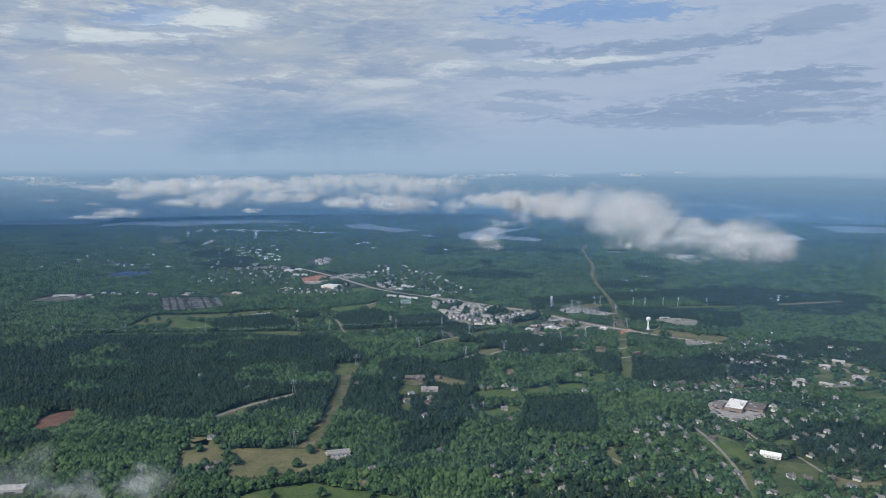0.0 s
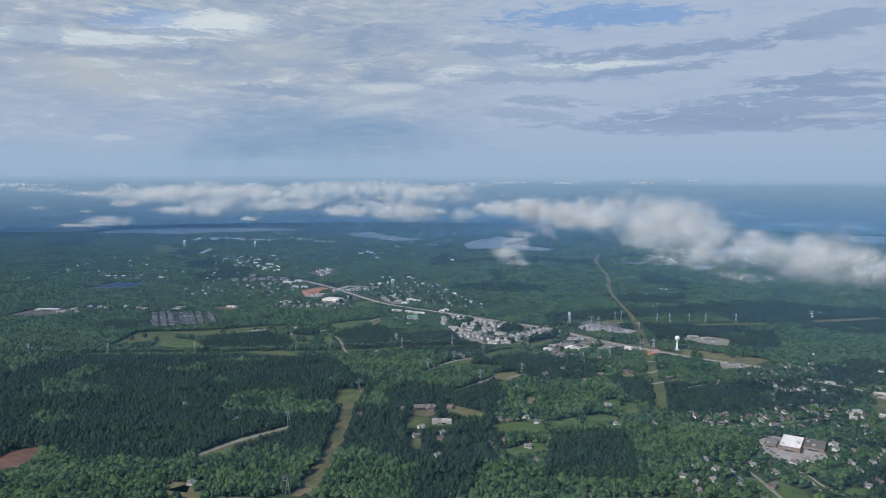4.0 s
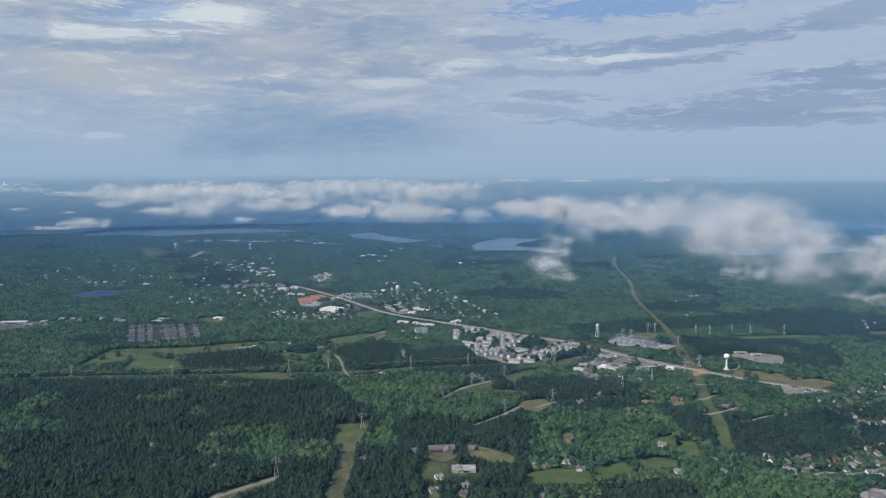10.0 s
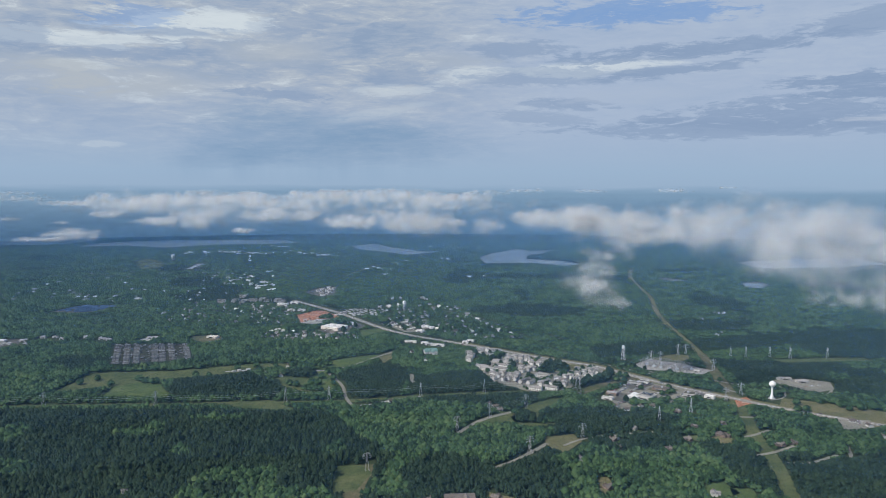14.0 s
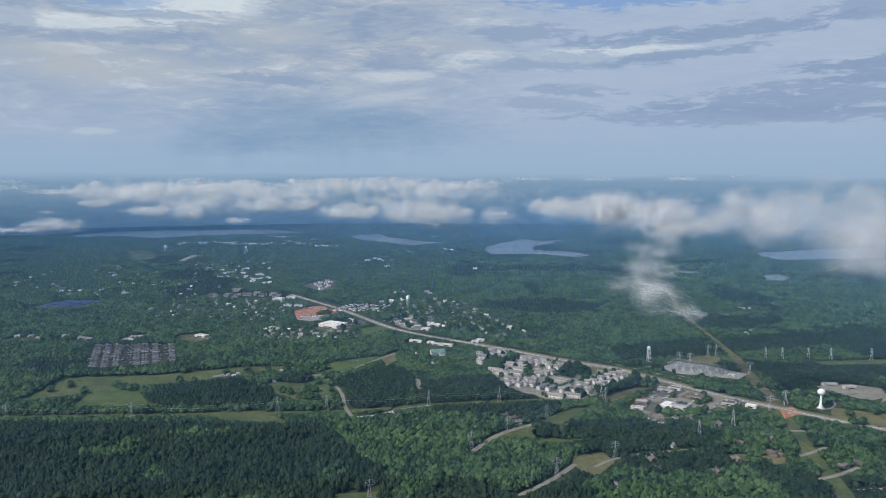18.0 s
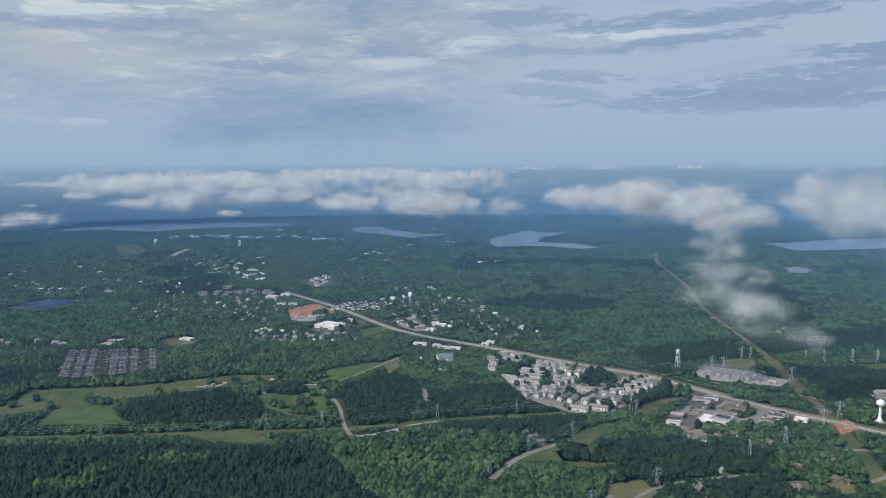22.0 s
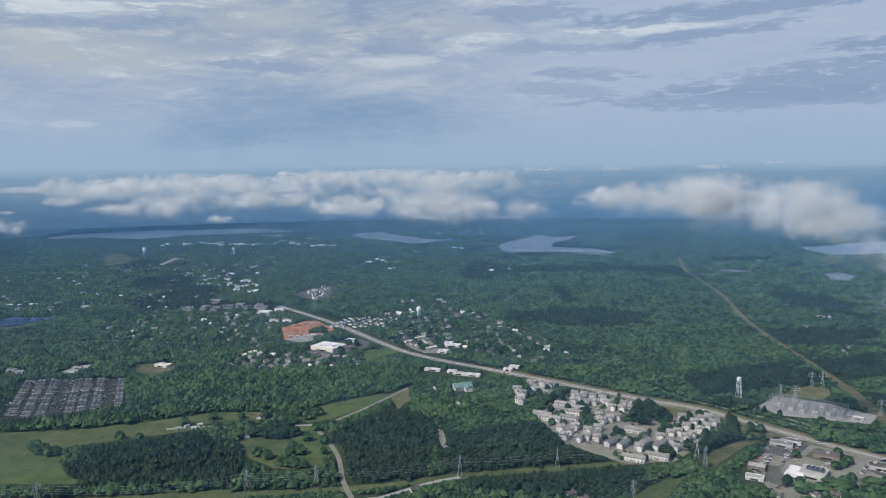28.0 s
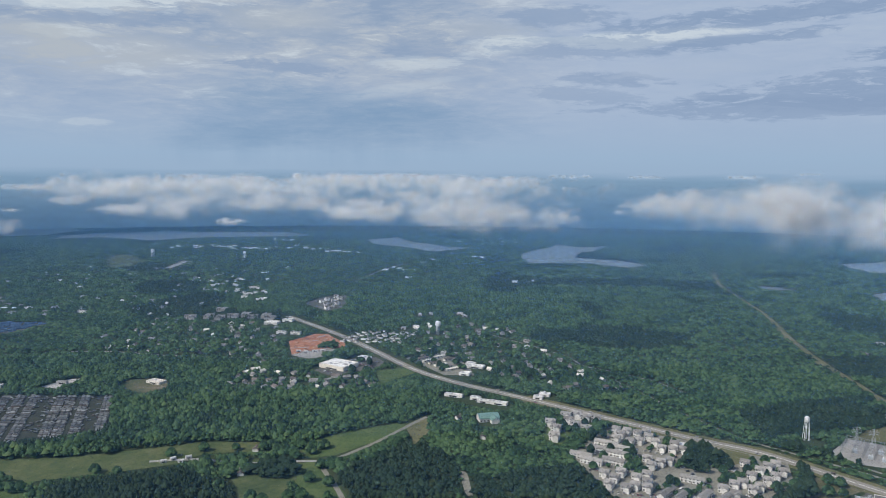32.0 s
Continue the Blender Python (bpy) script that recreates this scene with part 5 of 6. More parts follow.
# ---- towers and power lines ----
def lathe(profile, sides=20):
    """A turned body: profile of (radius, height) from the foot up."""
    bm = bmesh.new()
    rings = []
    for r, z in profile:
        rings.append([bm.verts.new((r * math.cos(2 * math.pi * k / sides), r * math.sin(2 * math.pi * k / sides), z)) for k in range(sides)])
    for a_, b_ in zip(rings, rings[1:]):
        for k in range(sides):
            j = (k + 1) % sides
            f = bm.faces.new((a_[k], a_[j], b_[j], b_[k]))
            f.smooth = True
    bm.faces.new(rings[0][::-1])
    bm.faces.new(rings[-1])
    return bm


def rod(bm, a_, b_, r, sides=5):
    """A straight bar from a to b."""
    a_, b_ = Vector(a_), Vector(b_)
    d = (b_ - a_).normalized()
    u = d.orthogonal().normalized()
    w = d.cross(u)
    ends = [[bm.verts.new(p + (u * math.cos(2 * math.pi * k / sides) + w * math.sin(2 * math.pi * k / sides)) * r) for k in range(sides)] for p in (a_, b_)]
    for k in range(sides):
        j = (k + 1) % sides
        bm.faces.new((ends[0][k], ends[0][j], ends[1][j], ends[1][k]))
    bm.faces.new(ends[0][::-1])
    bm.faces.new(ends[1])


def rods(r, *pairs):
    bm = bmesh.new()
    for a_, b_ in pairs:
        rod(bm, a_, b_, r)
    return bm


def sphere_tower(x, y, h, label):
    t = thing("water_tower", label, "water tower", m=pose(x, y, 0.2))
    part("stem", lathe([(4.2, 0), (2.6, 2.5), (1.6, 6), (1.35, h * 0.62), (1.8, h * 0.72), (2.6, h * 0.77)]), "tank_paint", t)
    R = h * 0.165
    part("tank", lathe([(2.4, h - 1.75 * R)] + [(R * 1.12 * math.sin(math.pi * k / 12), h - R - R * math.cos(math.pi * k / 12)) for k in range(3, 12)] + [(0.6, h)]), "tank_paint", t)
    part("vent", lathe([(0.5, h), (0.5, h + 0.6), (0.7, h + 0.6), (0.3, h + 1.3)], 10), "galvanised_steel", t)
    part("base", lathe([(5.2, -0.2), (5.2, 0.3), (4.8, 0.4)]), "concrete", t)
    SPOTS.append((x, y - 6, 17))


def legged_tower(x, y, h, label, R=3.1, legs=6):
    t = thing("water_tower", label, "water tower", m=pose(x, y, 0.2))
    zt = h - 5.6
    part("tank", lathe([(0.6, zt - 1.7), (R * 0.6, zt - 1.0), (R, zt + 0.5), (R, zt + 3.2), (R * 0.95, zt + 3.7)]), "tank_paint", t)
    part("roof", lathe([(R * 1.04, zt + 3.6), (R * 0.75, zt + 4.6), (R * 0.35, zt + 5.3), (0.3, zt + 5.6)]), "tank_paint", t)
    part("riser", lathe([(0.45, 0), (0.4, zt - 2.0)], 10), "tank_paint", t)
    feet = [(R * 1.4 * math.cos(2 * math.pi * k / legs), R * 1.4 * math.sin(2 * math.pi * k / legs)) for k in range(legs)]
    tops = [(fx / 1.5, fy / 1.5) for fx, fy in feet]
    for (fx, fy), (tx, ty) in zip(feet, tops):
        leg = part("leg", rods(0.22, ((fx, fy, 0), (tx, ty, zt + 0.8))), "tank_paint", t)
        part("footing", boxes((fx - 0.8, fy - 0.8, -0.2, fx + 0.8, fy + 0.8, 0.4)), "concrete", leg)
    for f in (0.33, 0.66):
        pts = [(fx + (tx - fx) * f, fy + (ty - fy) * f, zt * f) for (fx, fy), (tx, ty) in zip(feet, tops)]
        part("strut_ring", rods(0.16, *[(pts[k], pts[(k + 1) % legs]) for k in range(legs)]), "tank_paint", t)
    part("balcony", rods(0.12, *[((R * 1.15 * math.cos(k * 0.5236), R * 1.15 * math.sin(k * 0.5236), zt + 1.6), (R * 1.15 * math.cos((k + 1) * 0.5236), R * 1.15 * math.sin((k + 1) * 0.5236), zt + 1.6)) for k in range(12)]), "tank_paint", t)
    SPOTS.append((x, y - 8, 16))


def column_tower(x, y, h, label, R=6.5):
    t = thing("water_tower", label, "water tower", m=pose(x, y, 0.2))
    part("shaft", lathe([(R * 0.82, 0), (R * 0.8, h * 0.55), (R * 0.95, h * 0.66)], 24), "tank_grey", t)
    part("tank", lathe([(R * 0.95, h * 0.66), (R, h * 0.72), (R, h * 0.88), (R * 0.8, h * 0.96), (R * 0.4, h), (0.3, h + 0.3)], 24), "tank_paint", t)
    part("door", boxes((-1.2, -R * 0.86, 0, 1.2, -R * 0.78, 2.6)), "galvanised_steel", t)
    SPOTS.append((x, y - 5, 14))


sphere_tower(436, 1499, 26.5, "white golf-ball water tower on a slender stem")
legged_tower(272, 1738, 26.5, "white water tower on slender splayed steel legs", 2.7, 5)
column_tower(-152, 2244, 24.0, "thick grey column water tower with a white tank", 4.8)
column_tower(-1128, 3330, 30.0, "distant water tower with a white cap", 6.5)
legged_tower(-818, 3310, 29.0, "distant white water tower on legs", 4.5)


def pylon(h=21.0, label="tall grey steel lattice pylon in a cleared strip"):
    t = thing("pylon", label, "pylon", "power line pylons")
    b_, w_ = 2.2, 0.5
    lv = [(0, b_), (h * 0.3, b_ * 0.72), (h * 0.55, b_ * 0.46), (h * 0.75, w_), (h, 0.25)]
    for sx, sy in ((-1, -1), (1, -1), (1, 1), (-1, 1)):
        part("leg", rods(0.10, *[((sx * a_[1], sy * a_[1], a_[0]), (sx * c[1], sy * c[1], c[0])) for a_, c in zip(lv, lv[1:])]), "galvanised_steel", t)
    br = []
    for a_, c in zip(lv[:-1], lv[1:]):
        for s in (-1, 1):
            br += [((-a_[1], s * a_[1], a_[0]), (c[1], s * c[1], c[0])), ((a_[1], s * a_[1], a_[0]), (-c[1], s * c[1], c[0])), ((s * a_[1], -a_[1], a_[0]), (s * c[1], c[1], c[0])), ((s * a_[1], a_[1], a_[0]), (s * c[1], -c[1], c[0]))]
    part("bracing", rods(0.05, *br), "galvanised_steel", t)
    for f, l in ((0.70, 4.6), (0.82, 5.4), (0.93, 3.8)):
        z = h * f
        arm = part("crossarm", rods(0.11, ((-l, 0, z), (l, 0, z)), ((-l, 0, z), (0, 0, z + 1.2)), ((l, 0, z), (0, 0, z + 1.2))), "galvanised_steel", t)
        for s in (-1, 1):
            part("insulator", rods(0.12, ((s * l, 0, z), (s * l, 0, z - 1.6))), "tank_grey", arm)
    return t


PYLONS = {
    "east": ([(-760, 1436), (-620, 1444), (-464, 1452), (-283, 1474), (-221, 1484), (-87, 1505), (9, 1522), (152, 1540)], 80),
    "second": ([(10, 1402), (64, 1446), (154, 1521)], 45),
    "strip": ([(-214, 1069), (-173, 862), (-137, 1216), (-35, 1347), (50, 1272), (121, 1320)], 20),
    "yard": ([(383, 1775), (397, 1775), (407, 1660), (395, 1512), (362, 1484), (318, 1722), (333, 1716)], 0),
    "north": ([(473, 1756), (501, 1756), (546, 1758), (581, 1753), (649, 1753), (292, 1428), (237, 1390)], 85),
}
model = None
for places, turn in PYLONS.values():
    for x, y in places:
        m = pose(x, y, 0.1, 0, 0, turn)
        if model is None:
            model = pylon()
            model.matrix_basis = m
        else:
            copy_thing(model, m)
        SPOTS.append((x, y - 4, 8))


def conductors(places, label):
    """Slack wires between the arms of neighbouring pylons."""
    bm = bmesh.new()
    for (x0, y0), (x1, y1) in zip(places, places[1:]):
        d = Vector((x1 - x0, y1 - y0, 0))
        n = Vector((d.y, -d.x, 0)).normalized()
        for off, z in ((-5.2, 15.6), (5.2, 15.6), (-4.4, 13.1), (4.4, 13.1)):
            prev = None
            for k in range(9):
                f = k / 8
                p = Vector((x0, y0, z - 20 * f * (1 - f) * d.length / 160)) + d * f + n * off
                if prev is not None:
                    rod(bm, prev, p, 0.05, 3)
                prev = p
    tagged(part("power_line", bm, "galvanised_steel"), label, "power line")


conductors(PYLONS["east"][0], "slack grey wires between lattice pylons")
conductors(PYLONS["second"][0], "slack grey wires over a grassy clearing")


# ---- substation ----
def gantry():
    t = thing("gantry", "grey steel portal carrying substation wires", "substation gantry", "substation gantries")
    for x in (-10, 0, 10):
        part("post", rods(0.2, ((x, 0, 0), (x, 0, 9.5)), ((x - 0.9, 0, 0), (x, 0, 6))), "weathered_steel", t)
    beam = part("beam", rods(0.1, ((-10.5, -0.5, 9.2), (10.5, -0.5, 9.2)), ((-10.5, 0.5, 9.2), (10.5, 0.5, 9.2)), ((-10.5, 0, 10.0), (10.5, 0, 10.0))), "weathered_steel", t)
    for x in (-7, -4, 4, 7):
        part("insulator", rods(0.18, ((x, 0, 9.1), (x, 0, 7.0))), "tank_grey", beam)
    return t


def transformer():
    t = thing("transformer", "pale grey power transformer with bushings", "transformer", "substation transformers")
    part("tank", boxes((-2.4, -1.5, 0.4, 2.4, 1.5, 3.6)), "tank_grey", t)
    part("plinth", boxes((-3, -2, 0, 3, 2, 0.4)), "concrete", t)
    for k in range(5):
        part("radiator", boxes((-2.2 + 0.95 * k, -2.3, 0.8, -1.8 + 0.95 * k, -1.5, 3.2)), "tank_grey", t)
    for k in (-1.4, 0, 1.4):
        part("bushing", lathe([(0.3, 3.6), (0.2, 4.6), (0.12, 5.6)], 8), "tank_paint", t).location.x = k
    return t


g0, tr0 = gantry(), transformer()
first = True
for i in range(4):
    for j in range(5):
        bx, by = 300 + 17 * i + 5 * j - 2, 1706 - 13 * i + 7 * (j - 2)
        if not inside([(276, 1695), (319, 1741), (367, 1711), (405, 1663), (381, 1636), (340, 1650), (294, 1668)], np.array([float(bx)]), np.array([float(by)]))[0]:
            continue
        m = pose(bx, by, 0.32, 0, 0, -36)
        if first:
            g0.matrix_basis, first = m, False
        else:
            copy_thing(g0, m)
tr0.matrix_basis = pose(312, 1682, 0.32, 0, 0, -36)
for x, y in ((322, 1674), (334, 1668), (346, 1662), (305, 1700), (330, 1696), (350, 1684), (362, 1676), (372, 1664)):
    copy_thing(tr0, pose(x, y, 0.32, 0, 0, -36))
flat_building("control_building", 376, 1652, -36, 12, 6, 3.5, "concrete", "white_roof", "small pale control building in a substation", "control building", 0)


# ---- vehicles ----
def car():
    t = thing("car", "parked car on asphalt", "car", "parked cars")
    bm = boxes((-2.2, -0.88, 0.35, 2.2, 0.88, 0.95))
    bmesh.ops.bevel(bm, geom=list(bm.edges), offset=0.12, segments=1, affect="EDGES")
    part("body", bm, "car_paint", t)
    bm = bmesh.new()
    lo = [bm.verts.new(p) for p in ((-1.5, -0.8, 0.95), (1.0, -0.8, 0.95), (1.0, 0.8, 0.95), (-1.5, 0.8, 0.95))]
    hi = [bm.verts.new(p) for p in ((-1.1, -0.65, 1.48), (0.4, -0.65, 1.48), (0.4, 0.65, 1.48), (-1.1, 0.65, 1.48))]
    bm.faces.new(hi)
    for k in range(4):
        j = (k + 1) % 4
        bm.faces.new((lo[k], lo[j], hi[j], hi[k]))
    part("cabin", bm, "dark_glass", t, "dark glazed cabin")
    part("roof", boxes((-1.08, -0.63, 1.46, 0.38, 0.63, 1.52)), "car_paint", t)
    wheel = None
    for x in (-1.35, 1.35):
        for y in (-0.82, 0.82):
            if wheel is None:
                wheel = lathe([(0.33, -0.1), (0.33, 0.1)], 8)
                me = bpy.data.meshes.new("wheel")
                wheel.to_mesh(me)
                wheel.free()
                wheel = me
            part("wheel", wheel, "rubber", t).matrix_basis = pose(x, y, 0.33, 90)
    return t


CARS = []
rr = random.Random(4)
for x0, y0, x1, y1, n in ((50, 1735, 112, 1704, 10), (70, 1700, 112, 1678, 8), (28, 1680, 70, 1660, 7), (18, 1640, 60, 1636, 8), (20, 1590, 66, 1582, 10), (60, 1596, 80, 1552, 9), (96, 1600, 140, 1572, 10), (80, 1528, 126, 1532, 9), (150, 1586, 206, 1618, 12), (150, 1640, 196, 1656, 8), (110, 1650, 122, 1612, 6), (228, 1562, 262, 1590, 8), (244, 1546, 272, 1572, 8), (314, 1500, 340, 1524, 7), (196, 1500, 222, 1540, 7), (-278, 2050, -240, 2040, 9), (-270, 2030, -240, 2010, 9), (-310, 1984, -290, 1972, 4), (384, 1000, 388, 970, 5), (410, 960, 440, 972, 6), (600, 1102, 640, 1122, 8), (660, 1138, 694, 1150, 7), (648, 1200, 672, 1222, 7), (684, 1246, 712, 1218, 7), (500, 1380, 508, 1396, 5), (512, 1560, 545, 1572, 6), (206, 1530, 222, 1556, 8), (214, 1524, 232, 1550, 8), (226, 1520, 242, 1540, 7), (200, 1470, 226, 1490, 7), (296, 1500, 312, 1520, 6), (262, 1512, 280, 1528, 6), (250, 1560, 262, 1572, 4), (-10, 1735, 30, 1772, 8)):
    a_ = math.degrees(math.atan2(y1 - y0, x1 - x0)) + 90
    for k in range(n):
        f = (k + rr.uniform(-0.3, 0.3)) / max(1, n - 1)
        CARS.append((x0 + (x1 - x0) * f, y0 + (y1 - y0) * f, a_ + rr.uniform(-4, 4)))
c0 = car()
c0.matrix_basis = pose(CARS[0][0], CARS[0][1], 0.42, 0, 0, CARS[0][2])
for x, y, a_ in CARS[1:]:
    copy_thing(c0, pose(x, y, 0.42, 0, 0, a_))
lane = 0
for i in range(0, len(HIGHWAY) - 1, 3):
    (x0, y0), (x1, y1) = HIGHWAY[i], HIGHWAY[i + 1]
    if y0 > 2300:
        continue
    a_ = math.atan2(y1 - y0, x1 - x0)
    off = (-7.5, 4.2, -4.2, 7.5)[lane % 4]
    lane += 1
    copy_thing(c0, pose(x0 - off * math.sin(a_), y0 + off * math.cos(a_), 0.46, 0, 0, math.degrees(a_) + (180 if off > 0 else 0)))


def vehicle_row(x0, y0, x1, y1, n, seed, label="row of old vans and cars parked close together in a yard"):
    """One row of a vehicle yard: bodies and cabs standing at a slant."""
    r = random.Random(seed)
    bm = bmesh.new()
    d = Vector((x1 - x0, y1 - y0, 0)).normalized()
    for k in range(n):
        f = k / (n - 1)
        p = Vector((x0 + (x1 - x0) * f, y0 + (y1 - y0) * f, 0.35))
        l, w, h = r.uniform(5.2, 7.0), 2.1, r.choice((1.5, 2.1, 2.6))
        m = Matrix.Translation(p) @ Matrix.Rotation(math.atan2(d.y, d.x) + radians(62 + r.uniform(-4, 4)), 4, "Z")
        for lim in ((-l / 2, -w / 2, 0.4, l / 2, w / 2, h * 0.62), (-l / 2 + 0.3, -w / 2 + 0.1, h * 0.62, l * 0.25, w / 2 - 0.1, h)):
            old = len(bm.verts)
            box(bm, *lim)
            bm.verts.ensure_lookup_table()
            for v in bm.verts[old:]:
                v.co = m @ v.co
    return tagged(part("vehicle_row", bm, "yard_vehicle_paint"), label, "vehicles", "rows of the vehicle yard", "stuff")


k = 0
for x, top, low in ((-690, 1838, 1690), (-672, 1840, 1675), (-655, 1842, 1672), (-622, 1843, 1690), (-608, 1843, 1696), (-590, 1843, 1702), (-561, 1842, 1712)):
    for side in (0.0, 5.6):
        k += 1
        sl = 50 * (top - low) / 125.0
        vehicle_row(x + side, top, x + side + sl, low, 34, k)
r2 = random.Random(12)
bm = bmesh.new()
for i in range(260):
    x, y = r2.uniform(-690, -525), r2.uniform(1690, 1840)
    x += (1840 - y) * 0.3
    if inside([(-676, 1684), (-704, 1842), (-560, 1844), (-512, 1737), (-545, 1717), (-600, 1694)], np.array([x]), np.array([y]))[0]:
        old = len(bm.verts)
        box(bm, -2.3, -0.9, 0.4, 2.3, 0.9, 1.4)
        bm.verts.ensure_lookup_table()
        m = pose(x, y, 0.33, 0, 0, r2.uniform(0, 180))
        for v in bm.verts[old:]:
            v.co = m @ v.co
tagged(part("scrap_vehicles", bm, "yard_vehicle_paint"), "scattered scrap cars between the rows", "vehicles", "", "stuff")
bm = bmesh.new()
for i in range(220):
    x, y = r2.uniform(-1005, -890), r2.uniform(2200, 2288)
    if inside([(-1003, 2210), (-975, 2287), (-888, 2286), (-908, 2208), (-950, 2194)], np.array([x]), np.array([y]))[0]:
        old = len(bm.verts)
        box(bm, -3, -1.2, 0.4, 3, 1.2, 2.4)
        bm.verts.ensure_lookup_table()
        m = pose(x, y, 0.33, 0, 0, 40)
        for v in bm.verts[old:]:
            v.co = m @ v.co
tagged(part("parked_vehicles", bm, "blue_cover"), "blue-covered vehicles packed in a distant yard", "vehicles", "", "stuff")

# building site: spoil heaps and frames
def heap(x, y, r, h, seed):
    bm = lathe([(r, 0), (r * 0.8, h * 0.35), (r * 0.5, h * 0.75), (r * 0.2, h)], 9)
    rnd = random.Random(seed)
    for v in bm.verts:
        v.co.x += rnd.uniform(-0.35, 0.35) * r
        v.co.y += rnd.uniform(-0.35, 0.35) * r
        v.co.z += rnd.uniform(-0.1, 0.2) * h if v.co.z > 0 else 0
    t = part("spoil_heap", bm, "red_clay")
    t.matrix_basis = pose(x, y, 0.3)
    tagged(t, "heap of raw orange clay", "clay heap", "clay heaps on the building site")


for i, (x, y) in enumerate([(-390, 2160), (-378, 2185), (-362, 2200), (-350, 2170), (-338, 2190), (-325, 2165), (-370, 2140), (-355, 2130), (-340, 2145), (-385, 2130), (-318, 2140), (-366, 2112)]):
    heap(x, y, 4 + i % 3, 1.6 + i % 2, i)
for x0, y0, x1, y1 in ((-392, 2120, -340, 2150), (-384, 2172, -330, 2196), (-345, 2112, -314, 2150), (-372, 2205, -352, 2222)):
    line = smooth_line([(x0, y0), ((x0 + x1) / 2 + 5, (y0 + y1) / 2 - 4), (x1, y1)], 6)
    tagged(part("haul_road", ribbon_mesh("haul_road", line, -2.0, 2.0, 0.36, 0.1), "gravel"), "pale haul track across raw clay", "track", "", "structure")
for x, y in ((-372, 2098), (-360, 2094), (-346, 2100), (-334, 2106)):
    flat_building("site_cabin", x, y, 15, 9, 4, 3, "white_siding", "white_roof", "white site cabin on a building site", "cabin", 0, "site cabins", False)


# ---- single trees ----
def tree(seed, h, w, material, label, lobes=26):
    t = thing("tree", label, "tree", "single trees")
    bm = lathe([(0.35, 0), (0.26, h * 0.3), (0.14, h * 0.6), (0.05, h * 0.85)], 7)
    part("trunk", bm, "bark", t)
    r = random.Random(seed)
    limbs = []
    for k in range(5):
        a_ = k * 1.26 + r.uniform(-0.3, 0.3)
        limbs.append(((0, 0, h * (0.3 + 0.07 * k)), (w * 0.3 * math.cos(a_), w * 0.3 * math.sin(a_), h * (0.5 + 0.07 * k))))
    part("limb", rods(0.1, *limbs), "bark", t)
    v, f = lobe_cluster(lobes, seed)
    me = fast_mesh("crown", v * np.array([w, w, h]), f)
    part("crown", me, material, t)
    return t


TREES = [tree(1, 11, 10, "broadleaf", "round green broadleaf tree on open grass"), tree(2, 9, 8, "broadleaf", "small green broadleaf tree beside a lot"), tree(3, 13, 8, "pine", "dark pine standing alone")]
PLACES = [[], [], []]
tr = random.Random(31)
for x, y in ((-150, 840), (-158, 800), (-232, 812), (-228, 806), (-180, 775), (-160, 770), (-255, 850), (-268, 870), (-283, 845), (-300, 850), (-262, 800)):
    PLACES[0].append((x, y))
for i in range(60):
    a_ = tr.choice(((-640, 1530, -500, 1600), (-480, 1600, -380, 1660), (-380, 1640, -300, 1690), (-300, 1655, -250, 1690), (-256, 1560, -225, 1640), (-240, 690, -60, 740), (300, 1590, 420, 1640), (430, 1430, 540, 1480), (165, 1570, 250, 1620)))
    PLACES[tr.choice((0, 0, 1))].append((tr.uniform(a_[0], a_[2]), tr.uniform(a_[1], a_[3])))
for i in range(230):
    a_ = tr.choice(((20, 1590, 70, 1700), (60, 1640, 130, 1740), (80, 1540, 140, 1620), (140, 1590, 205, 1670), (200, 1470, 330, 1590), (-190, 1985, -100, 2090), (-300, 1975, -240, 2060), (-5, 1720, 50, 1800)))
    p = (tr.uniform(a_[0], a_[2]), tr.uniform(a_[1], a_[3]))
    if all((p[0] - s[0]) ** 2 + (p[1] - s[1]) ** 2 > 81 for s in SPOTS) and all((p[0] - c[0]) ** 2 + (p[1] - c[1]) ** 2 > 12 for c in CARS) and not near_line(HIGHWAY, np.array([p[0]]), np.array([p[1]]), 13)[0]:
        PLACES[tr.choice((1, 1, 2))].append(p)
for i in range(70):
    p = (tr.uniform(590, 735), tr.uniform(1096, 1275))
    if all((p[0] - c[0]) ** 2 + (p[1] - c[1]) ** 2 > 20 for c in CARS) and all(not inside(q, np.array([p[0]]), np.array([p[1]]))[0] for q in CLEAR[-14:]):
        PLACES[tr.choice((0, 1, 1))].append(p)
for i in range(26):
    PLACES[tr.choice((1, 2))].append((tr.uniform(44, 96), tr.uniform(1372, 1425)))
PLACES[0] += [(-295, 1559), (-283, 1552), (-315, 1677), (-308, 1682), (-280, 1662), (-357, 1628), (-364, 1641), (-251, 1601), (-330, 1580), (-262, 1560)]
PLACES = [[p for p in places if not any(inside(q, np.array([float(p[0])]), np.array([float(p[1])]))[0] for q in FOOT)] for places in PLACES]
TREES.append(tree(4, 5.5, 4.6, "broadleaf", "young green street tree between townhouses", 14))
PLACES.append([])
while len(PLACES[3]) < 95:
    a_ = tr.choice(((20, 1590, 70, 1700), (55, 1640, 130, 1745), (70, 1540, 140, 1620), (140, 1590, 210, 1670)))
    p = (tr.uniform(a_[0], a_[2]), tr.uniform(a_[1], a_[3]))
    if all((p[0] - q[0]) ** 2 + (p[1] - q[1]) ** 2 > 40 for q in SPOTS) and all((p[0] - c[0]) ** 2 + (p[1] - c[1]) ** 2 > 9 for c in CARS) and all((p[0] - c[0]) ** 2 + (p[1] - c[1]) ** 2 > 9 for c in PLACES[3]):
        PLACES[3].append(p)
